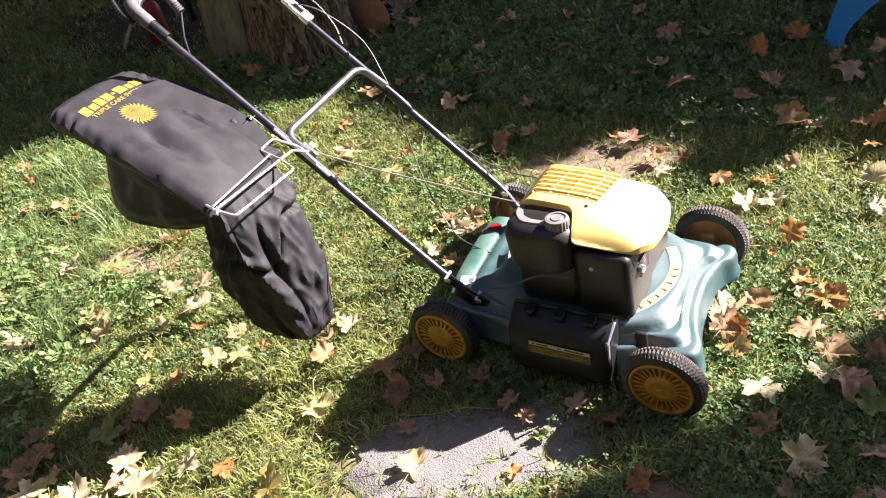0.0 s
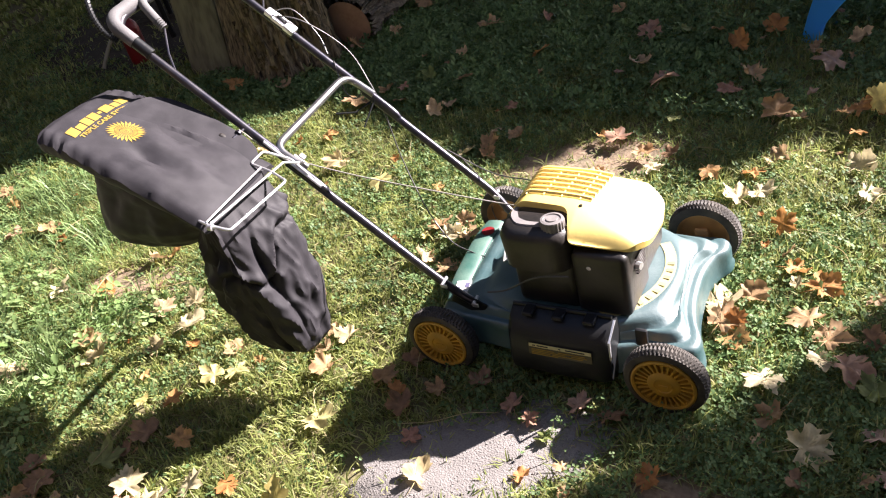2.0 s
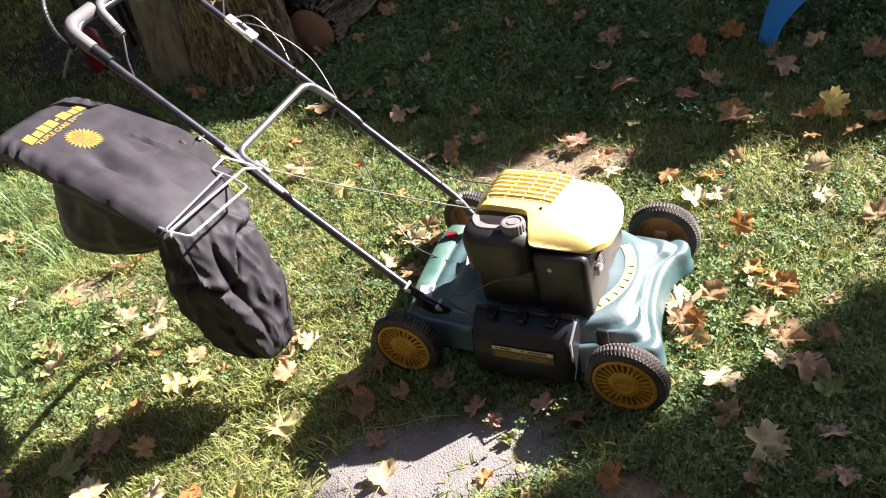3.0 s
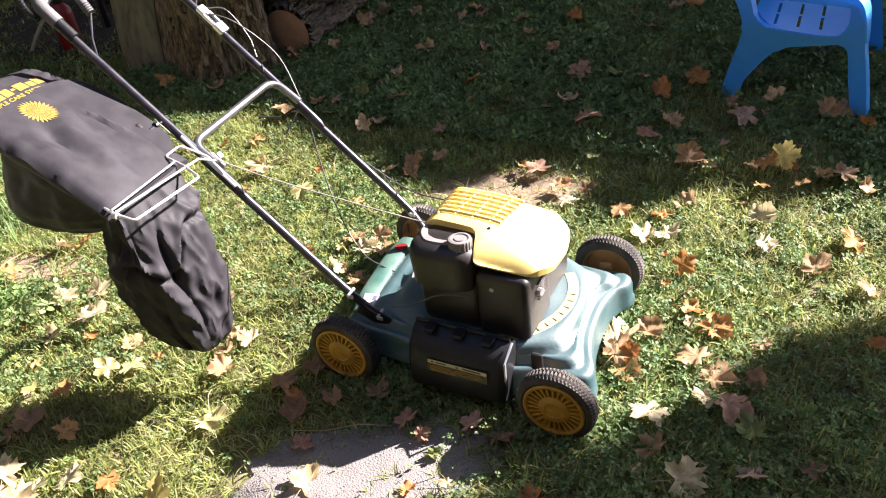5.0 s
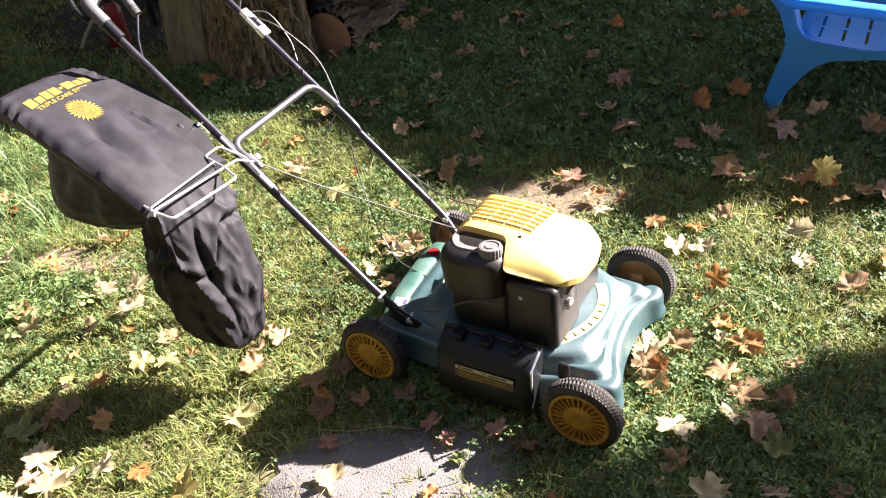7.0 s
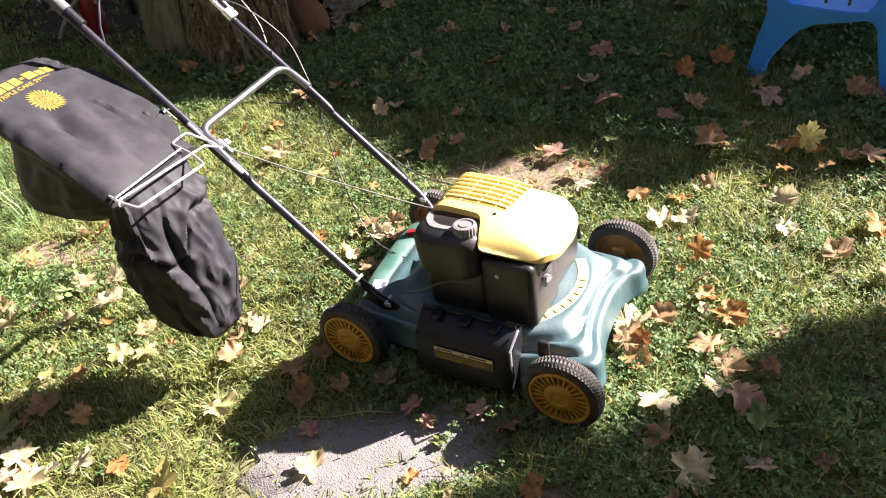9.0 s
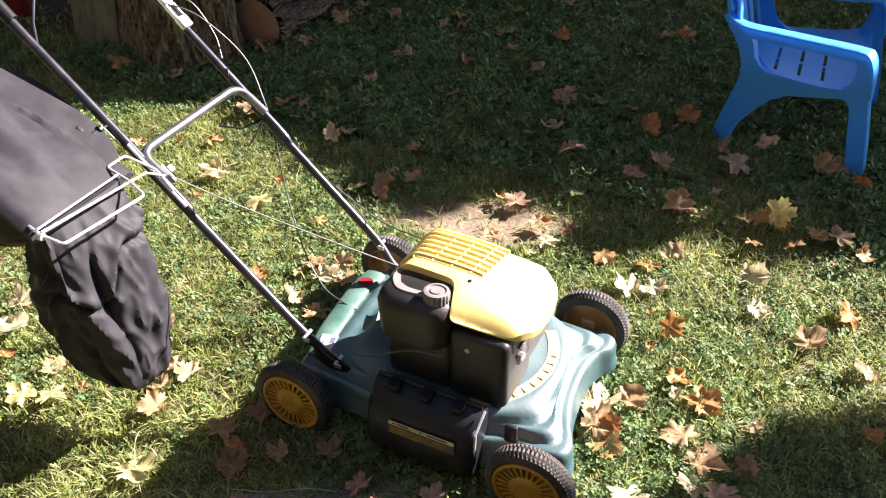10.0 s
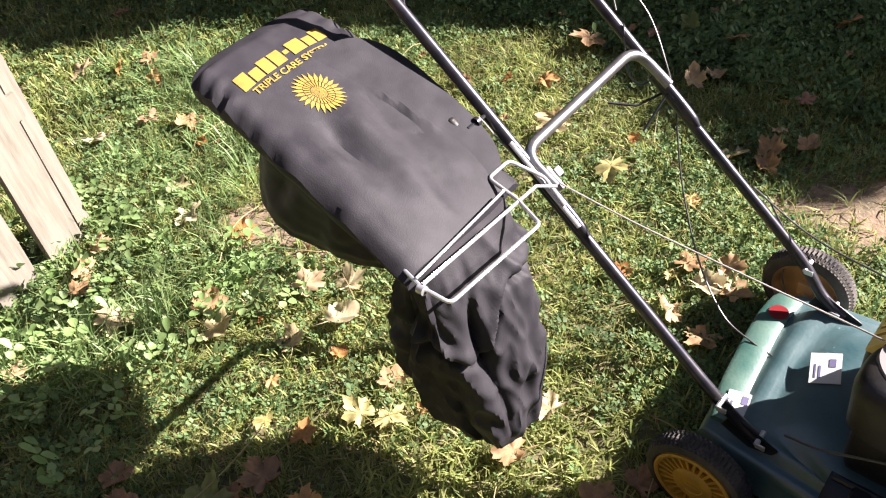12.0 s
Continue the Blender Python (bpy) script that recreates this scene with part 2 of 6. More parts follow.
def lathe(bm, profile, n, m=None, mat=0):
    """Turns rows of (radius, height) round the z axis of m; closed at the ends."""
    m = m or Matrix()
    rings = [[m @ Vector((r * math.cos(2 * math.pi * k / n), r * math.sin(2 * math.pi * k / n), h)) for k in range(n)] for r, h in profile]
    loft(bm, rings, mat=mat)
    return bm


def smooth_curve(pts, per=8):
    """A Catmull-Rom curve through the points."""
    p = [Vector(q) for q in pts]
    p = [p[0] * 2 - p[1], *p, p[-1] * 2 - p[-2]]
    out = []
    for a, b, c, d in zip(p, p[1:], p[2:], p[3:]):
        for i in range(per):
            u = i / per
            out.append(0.5 * (2 * b + (c - a) * u + (2 * a - 5 * b + 4 * c - d) * u * u + (3 * b - a - 3 * c + d) * u ** 3))
    out.append(p[-2])
    return out


def arrays_mesh(name, verts, faces, mat, smooth=False):
    """A mesh from arrays: verts (n, 3), faces (m, k)."""
    me = bpy.data.meshes.new(name)
    k = faces.shape[1]
    me.vertices.add(len(verts))
    me.vertices.foreach_set("co", verts.astype(np.float32).ravel())
    me.loops.add(faces.size)
    me.loops.foreach_set("vertex_index", faces.astype(np.int32).ravel())
    me.polygons.add(len(faces))
    me.polygons.foreach_set("loop_start", np.arange(0, faces.size, k, dtype=np.int32))
    me.polygons.foreach_set("loop_total", np.full(len(faces), k, dtype=np.int32))
    me.update(calc_edges=True)
    me.materials.append(mat)
    if smooth:
        me.polygons.foreach_set("use_smooth", [True] * len(faces))
    return me


# ---- ground ----
def in_patch(x, y):
    """0 on the worn concrete and the bare soil, 1 in the lawn."""
    concrete = ((x - 0.215) / 0.265) ** 2 + ((y + 0.245 - 0.42 * (x - 0.215)) / 0.152) ** 2
    soil = ((x - 0.0) / 0.30) ** 2 + ((y - 1.02 - 0.25 * x) / 0.14) ** 2
    soil3 = 0.5 + ((x - 0.72) / 0.12) ** 2 + ((y + 0.25) / 0.07) ** 2
    soil2 = 0.62 + ((x + 1.33) / 0.22) ** 2 + ((y - 0.10) / 0.14) ** 2
    wob = 0.35 * np.sin(9 * x + 4 * y) + 0.25 * np.sin(17 * y - 7 * x)
    return concrete + wob, soil + wob, np.minimum(np.minimum(soil2, soil3) + wob, 0.3 + ((x + 3.35) / 0.95) ** 2 + ((y - 2.35) / 0.8) ** 2)


def ground_height(x, y):
    return -0.012 + 0.006 * np.sin(2.1 * x + 0.7) * np.cos(1.7 * y) + 0.003 * np.sin(7.0 * x) * np.sin(6.1 * y + 1.0)


def build_ground():
    near = np.linspace(-8, 8, 161)
    axis = np.concatenate(([-400, -120, -40, -16], near, [16, 40, 120, 400]))
    gx, gy = np.meshgrid(axis, axis, indexing="ij")
    z = np.where((abs(gx) < 9) & (abs(gy) < 9), ground_height(gx, gy), -0.012)
    n = len(axis)
    idx = np.arange(n * n).reshape(n, n)
    faces = np.stack([idx[:-1, :-1], idx[1:, :-1], idx[1:, 1:], idx[:-1, 1:]], -1).reshape(-1, 4)
    ob = new("ground", arrays_mesh("ground", np.stack([gx, gy, z], -1).reshape(-1, 3), faces, M_THATCH, True))
    tagged(ob, "olive-brown thatch of a back lawn under short grass", "ground", kind="structure")
    # bare earth where the grass has worn away
    for cx, cy, rx, ry, slope in ((0.0, 1.02, 0.40, 0.20, 0.25), (0.72, -0.25, 0.15, 0.09, 0.0), (-1.33, 0.10, 0.25, 0.17, 0.0)):
        bm = bmesh.new()
        rings = []
        for r in (1.15, 1.0, 0.7, 0.4, 0.05):
            ring = []
            for k in range(48):
                a = 2 * math.pi * k / 48
                w = r * (1 + 0.10 * math.sin(3 * a + cx) + 0.07 * math.sin(7 * a + 2))
                x = cx + rx * w * math.cos(a)
                y = cy + slope * (x - cx) + ry * w * math.sin(a)
                ring.append((x, y, float(ground_height(x, y)) + (0.005 if r < 1.1 else -0.006)))
            rings.append(ring)
        loft(bm, rings, cap_a=False)
        solo("bare_soil", bm, M_SOIL, "bare brown earth worn through the lawn", "ground", kind="structure")
    # worn concrete slab that shows through the lawn beside the mower
    bm = bmesh.new()
    rng = random.Random(5)
    rings = []
    for r, h in ((1.18, -0.02), (1.08, 0.0), (0.6, 0.004), (0.05, 0.004)):
        ring = []
        for k in range(48):
            a = 2 * math.pi * k / 48
            w = r * (1 + 0.06 * math.sin(5 * a + 1) + 0.05 * math.sin(11 * a))
            x = 0.215 + 0.265 * w * math.cos(a)
            ring.append((x, -0.245 + 0.42 * (x - 0.215) + 0.152 * w * math.sin(a), h + rng.uniform(-0.001, 0.001)))
        rings.append(ring)
    loft(bm, rings, cap_a=False)
    solo("pavement", bm, M_GRAVEL, "grey worn concrete patch, half overgrown by the lawn", "pavement", kind="structure")
    # sheet of bare mulch, with the corner's deep shade put into its colour
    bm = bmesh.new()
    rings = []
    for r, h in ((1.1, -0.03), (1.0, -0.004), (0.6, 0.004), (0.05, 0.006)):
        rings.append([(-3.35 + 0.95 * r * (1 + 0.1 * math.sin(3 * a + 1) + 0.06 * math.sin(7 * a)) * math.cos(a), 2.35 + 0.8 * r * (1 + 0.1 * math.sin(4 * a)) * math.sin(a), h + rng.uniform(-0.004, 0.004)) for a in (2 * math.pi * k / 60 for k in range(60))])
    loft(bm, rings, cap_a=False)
    solo("ground_mould", bm, M_SHADEMULCH, "dark damp leaf mould beside the wood pile", "ground", kind="structure")
    v, f = [], []
    nr = np.random.default_rng(9)
    xs, ys = nr.uniform(-0.2, 0.75, 2600), nr.uniform(-0.66, -0.06, 2600)
    keep = in_patch(xs, ys)[0] < 1.25
    octa = np.array([(1, 0, 0), (0, 1, 0), (-1, 0, 0), (0, -1, 0), (0, 0, 0.7), (0, 0, -0.7)])
    tri = np.array([(0, 1, 4), (1, 2, 4), (2, 3, 4), (3, 0, 4), (1, 0, 5), (2, 1, 5), (3, 2, 5), (0, 3, 5)])
    for i, (x, y) in enumerate(zip(xs[keep], ys[keep])):
        s = nr.uniform(0.0012, 0.003)
        v.append(octa * s * nr.uniform(0.6, 1.3, (6, 1)) + (x, y, 0.004))
        f.append(tri + 6 * i)
    ob = new("grit", arrays_mesh("grit", np.concatenate(v), np.concatenate(f), M_GRAVEL))
    tagged(ob, "loose grey grit on the worn concrete", "grit", kind="stuff")


def scatter(n, x0, x1, y0, y1, seed, bare=0.04):
    r = np.random.default_rng(seed)
    x, y = r.uniform(x0, x1, n), r.uniform(y0, y1, n)
    a, b, c = in_patch(x, y)
    d = np.minimum(np.minimum(a, b), c)
    keep = r.random(n) < np.clip((d - 0.6) / 1.1, bare, 1)
    return x[keep], y[keep], r


def patches(x, y, f=1.0):
    """Smooth irregular patches, about -1 to 1."""
    x, y = x * f, y * f
    return (np.sin(3.1 * x + 1.3 * y + 1.7 * np.sin(1.1 * y)) + np.sin(-2.3 * x + 4.1 * y + np.sin(2.9 * x)) + 0.8 * np.sin(7.3 * x + 5.1 * y) + 0.7 * np.sin(11.0 * x - 9.0 * y)) / 2.6


def blades(name, n, area, seed, height, width, mat, label, bare=0.10, lean=0.9, patchy=0.0, fade=None, tuft=6, spread=0.011, rows=3):
    """Grass in small tufts: each blade springs from its tuft's foot and bends outwards."""
    x, y, r = scatter(n // tuft, *area, seed, bare)
    if patchy:
        thin = np.clip(1.3 - np.hypot((x + 0.35) / 0.5, (y + 0.5) / 0.32), 0, 1)
        k = r.random(len(x)) < np.clip(0.45 + patchy * 2.6 * patches(x, y) + 0.5 * thin, 0.05, 1)
        x, y = x[k], y[k]
    if fade is not None:                             # thinner towards the back of the lawn
        k = r.random(len(x)) < np.clip(1.0 - (y - fade) / 0.5, 0.3, 1)
        x, y = x[k], y[k]
    tall = np.repeat(r.uniform(0.55, 1.3, len(x)) * (1 + 0.25 * patches(x, y, 2.1)), tuft)
    x, y = np.repeat(x, tuft), np.repeat(y, tuft)
    m = len(x)
    a = r.uniform(0, 2 * np.pi, m)
    off = spread * np.sqrt(r.random(m))
    x, y = x + off * np.cos(a), y + off * np.sin(a)
    a = a + r.normal(0, 0.7, m)
    h, l = height * tall * r.uniform(0.5, 1.25, m), lean * r.uniform(0.1, 1.25, m)
    w = width * r.uniform(0.6, 1.3, m)
    side = r.normal(0, 0.35, m)
    z = ground_height(x, y)
    steps = ((0, 0.75), (0.35, 1.0), (0.72, 0.75), (1.0, 0.0)) if rows == 4 else ((0, 1.0), (0.55, 0.8), (1.0, 0.0))
    vs = []
    for u, wu in steps:
        an = a + side * u
        dx, dy, sx, sy = np.cos(an), np.sin(an), -np.sin(an), np.cos(an)
        out = h * l * u ** 1.7
        px, py, pz = x + dx * out, y + dy * out, z + h * (u - 0.42 * l * u * u)
        for q in (-1, 1) if wu else (0,):
            vs.append(np.stack([px + sx * q * w * wu, py + sy * q * w * wu, pz], -1))
    c = len(vs)
    v = np.stack(vs, 1).reshape(-1, 3)
    i = np.arange(m)[:, None] * c
    f = [i + q for k in range(0, c - 3, 2) for q in ([k, k + 1, k + 3], [k, k + 3, k + 2])] + [i + [c - 3, c - 2, c - 1]]
    ob = new(name, arrays_mesh(name, v, np.concatenate(f, 1).reshape(-1, 3), mat))
    return tagged(ob, label, "grass", kind="stuff")


def clover(name, n, area, seed, size, height, label, mat=None, cover=0.55, tilt=0.42, dense=0.0, rounded=False):
    """Three leaflets on a stalk's end, creased along the middle and tilted at random."""
    x, y, r = scatter(n, *area, seed, 0.01)
    p = 1.5 * patches(x, y, 0.8) + 0.6 * patches(x, y, 2.7)
    lush = np.clip((x - 0.45) / 0.3, 0, 1) * np.clip((0.55 - y) / 0.3, 0, 1)                  # clover by the pavement's end, dry grass beside it
    thin = np.clip(1.3 - np.hypot((x + 0.35) / 0.5, (y + 0.5) / 0.32), 0, 1)
    keep = r.random(len(x)) < np.clip(cover + 0.34 * p + dense * (y > 1.2) + 0.5 * lush - 0.5 * thin, 0.05, 1)
    x, y = x[keep], y[keep]
    m = len(x)
    z = ground_height(x, y) + height * r.uniform(0.2, 1.25, m)
    s = size * r.uniform(0.5, 1.4, m)
    a0 = r.uniform(0, 2 * np.pi, m)
    tx, ty = r.normal(0, tilt, m), r.normal(0, tilt, m)
    vs = []
    for k in range(3):
        a = a0 + k * 2 * np.pi / 3 + r.normal(0, 0.15, m)
        lift = r.normal(0.0, 0.22, m)
        leaflet = ((0.1, 0, 0), (0.75, -0.48, 0.16), (1.15, 0.0, -0.08), (0.75, 0.48, 0.16))
        if rounded:
            leaflet = ((0.08, 0, 0), (0.36, -0.30, 0.1), (0.72, -0.46, 0.16), (1.04, -0.28, 0.06), (1.16, 0.0, -0.08), (1.04, 0.28, 0.06), (0.72, 0.46, 0.16), (0.36, 0.30, 0.1))
        for rad, off, dz in leaflet:
            px, py = s * (rad * np.cos(a) - off * np.sin(a)), s * (rad * np.sin(a) + off * np.cos(a))
            vs.append(np.stack([x + px, y + py, z + tx * px + ty * py + (dz + lift * rad) * s], -1))
    v = np.stack(vs, 1).reshape(-1, 3)
    c = len(leaflet)
    i = np.arange(m * 3)[:, None] * c
    f = np.concatenate([i + [0, k, k + 1] for k in range(1, c - 1)], 1).reshape(-1, 3)
    return tagged(new(name, arrays_mesh(name, v, f, mat or M_CLOVER)), label, "clover", kind="stuff")


build_ground()
NEAR, BACK, MID, FAR = (-2.3, 1.7, -1.1, 1.35), (-2.3, 1.9, 1.35, 2.3), (-2.3, 1.9, 2.3, 4.2), (-4.6, -2.3, -1.3, 3.4)
GREEN, DRY = "short green lawn grass in autumn", "dry straw-coloured blades among the lawn grass"
blades("lawn_grass", 176000, NEAR, 1, 0.040, 0.0019, M_GRASS, GREEN, lean=1.15, rows=4)
blades("lawn_grass", 62000, BACK, 5, 0.046, 0.0018, M_GRASS, GREEN, lean=1.1)
blades("lawn_grass", 46000, MID, 2, 0.046, 0.0024, M_GRASS, GREEN)
blades("lawn_grass", 66000, FAR, 3, 0.05, 0.0042, M_GRASS, GREEN, spread=0.025)
blades("lawn_grass", 20000, (-7, -4.6, -1.5, 6), 15, 0.06, 0.012, M_GRASS, GREEN, spread=0.04)
blades("lawn_grass", 9000, (-4.6, -2.3, 3.4, 6), 16, 0.06, 0.012, M_GRASS, GREEN, spread=0.04)
blades("lawn_grass", 18000, (-7, 6, 4.2, 9), 4, 0.06, 0.012, M_GRASS, GREEN, spread=0.04)
blades("lawn_grass", 36000, (1.7, 5.3, -3.3, 4.5), 13, 0.05, 0.012, M_GRASS, GREEN, spread=0.04)
blades("lawn_grass", 36000, (-7, 1.7, -3.3, -1.1), 14, 0.05, 0.012, M_GRASS, GREEN, spread=0.04)
blades("dry_grass", 66000, NEAR, 6, 0.030, 0.0013, M_STRAW, DRY, bare=0.25, lean=1.7, patchy=0.5, fade=0.45, tuft=4, spread=0.02)
blades("dry_grass", 5200, (-0.45, 0.5, 0.8, 1.3), 17, 0.016, 0.0011, M_STRAW, "dry straw litter on the bare soil", bare=0.9, lean=2.4, tuft=3, spread=0.03)
clover("clover", 104000, NEAR, 7, 0.0092, 0.030, "low green clover leaves in the lawn", tilt=0.55, cover=0.36)
clover("clover", 56000, BACK, 10, 0.0140, 0.038, "low green clover leaves in the lawn", dense=0.15, tilt=0.55, cover=0.42)
clover("clover", 34000, MID, 8, 0.0170, 0.038, "low green clover leaves in the lawn", dense=0.2, tilt=0.5)
clover("clover", 24000, FAR, 9, 0.015, 0.035, "low green clover leaves in the lawn")
clover("weeds", 520, (-2.0, -1.05, -0.75, 0.05), 12, 0.019, 0.07, "broad-leaved weeds at the foot of the pallet", M_WEED, cover=0.7, tilt=0.5, rounded=True)
blades("tall_grass", 9000, (-2.7, -1.2, -0.7, 0.6), 11, 0.10, 0.0024, M_WEED, "taller tufts of grass by the wooden panel", lean=1.1, patchy=0.2)


# ---- plain unseen walls behind and beside the camera, added to cut sky light ----
def build_sky_block_walls():
    bm = bmesh.new()
    for i in range(36):
        z = 0.1 + 0.2 * i
        loft(bm, [[(x, -3.4 - 0.02, z - 0.1), (x, -3.4 + 0.012, z - 0.1), (x, -3.4, z + 0.1), (x, -3.42, z + 0.1)] for x in (-7.0, 8.0)])
    box(bm, (0.5, -3.55, 3.6), (15.0, 0.24, 7.2))
    for x, y0, y1, h in ((5.4, -3.4, 1.2, 7.0), (-7.1, -3.4, 9.0, 6.5)):
        box(bm, (x, (y0 + y1) / 2, h / 2), (0.2, y1 - y0, h))
    solo("wall_south", bm, M_SKYBLOCK, "dark brown timber house wall", "wall", kind="structure")


M_SKYBLOCK = material("dark_sky_block_boards", (0.045, 0.035, 0.028), 0.85, spots=(0.03, 0.024, 0.02), scale=3, amount=0.6, bump=0.3)
build_sky_block_walls()


# ---- the lawn mower ----
HUB_Z, WHEEL_R = 0.092, 0.1


def wheel_parts(parent, c, side, radius=WHEEL_R, width=0.046):
    """A wheel with its outer face at y = c.y; side -1 looks to -y, 1 to +y."""
    w = thing("wheel", "", "", at=c)
    w.parent = parent
    w.matrix_parent_inverse = parent.matrix_basis.inverted()
    m = Matrix.Translation(c) @ Matrix.Rotation(radians(90 if side < 0 else -90), 4, "X")
    # local z points outwards
    bm = bmesh.new()
    rim_r = radius * 0.765
    rings, seg = [], 260
    for rr, h, t in ((rim_r - 0.004, -width, 0), (radius * 0.88, -width, 0), (radius * 0.955, -width + 0.003, 0), (radius * 0.985, -width + 0.008, 1), (radius, -width + 0.014, 1), (radius + 0.001, -width * 0.62, 1),
                     (radius + 0.001, -width * 0.38, 1), (radius, -0.014, 1), (radius * 0.985, -0.008, 1), (radius * 0.955, -0.003, 0), (radius * 0.88, 0.0, 0), (radius * 0.82, 0.001, 0), (rim_r, -0.003, 0), (rim_r - 0.004, -0.012, 0)):
        ring = []
        for k in range(seg):
            bar = -0.0042 * t if (k + round(-h * 330)) % 4 < 2 else 0.0
            a = 2 * math.pi * k / seg
            ring.append(m @ Vector(((rr + bar) * math.cos(a), (rr + bar) * math.sin(a), h)))
        rings.append(ring)
    loft(bm, rings + rings[:1], False, False)
    part("tyre", bm, M_RUBBER, w, "black rubber tyre with slanting tread, dusty")
    bm = bmesh.new()
    lathe(bm, [(0.004, -width - 0.006), (0.016, -width - 0.006), (0.018, -width + 0.018), (0.035, -width + 0.022), (rim_r - 0.016, -width + 0.018), (rim_r - 0.007, -width + 0.002), (rim_r - 0.003, -width), (rim_r - 0.003, -0.014), (0.028, -0.012), (0.005, -0.012)], 48, m)
    part("rim_disc", bm, M_RIMDIRT, w, "dirty brown inner side of the rim")
    bm = bmesh.new()
    lathe(bm, [(rim_r - 0.007, -0.012), (rim_r + 0.001, -0.01), (rim_r + 0.001, 0.002), (rim_r - 0.003, 0.004), (rim_r - 0.008, 0.002), (rim_r - 0.009, -0.012)], 64, m)
    hub_r = rim_r * 0.52
    lathe(bm, [(hub_r, -0.012), (hub_r, -0.002), (hub_r - 0.004, 0.0015), (hub_r * 0.55, 0.003), (hub_r * 0.5, 0.001), (hub_r * 0.2, 0.001), (0.002, 0.001)], 40, m)
    for k in range(26):
        q = m @ Matrix.Rotation(2 * math.pi * (k + 0.5) / 26, 4, "Z")
        mid, ln = (hub_r + rim_r - 0.006) / 2, rim_r - hub_r
        vs = []
        for (rr, hw) in ((hub_r - 0.001, 0.0024), (rim_r - 0.006, 0.0043)):
            vs.append([q @ Vector((rr, -hw, -0.012)), q @ Vector((rr, hw, -0.012)), q @ Vector((rr, hw * 0.8, -0.001)), q @ Vector((rr, -hw * 0.8, -0.001))])
        loft(bm, vs)
    q = m @ Matrix.Translation((0, 0, 0.002))
    box(bm, (0, 0, 0), (0.022, 0.006, 0.003), 0.001, 1, m=q)
    part("rim", bm, M_RIM, w, "yellow spoked plastic rim")
    return w


def deck_outline():
    """The outer edge of the deck, seen from above, as a closed row of (x, y)."""
    corner = [(-0.055, 0.10), (0.02, 0.085), (0.16, 0.075), (0.32, 0.055), (0.45, 0.06), (0.53, 0.085), (0.60, 0.088), (0.652, 0.10), (0.665, 0.14), (0.645, 0.20), (0.632, 0.26),
              (0.628, 0.33), (0.632, 0.40), (0.648, 0.455), (0.675, 0.50), (0.668, 0.545), (0.60, 0.548), (0.52, 0.545), (0.40, 0.56), (0.20, 0.555), (0.04, 0.545),
              (-0.03, 0.53), (-0.058, 0.46), (-0.058, 0.31), (-0.058, 0.17)]
    pts = smooth_curve([(x, y, 0) for x, y in corner + corner[:1]], 6)[:-1]
    return [Vector((p.x - 0.075 * (p.y - 0.1), p.y, 0)) for p in pts]


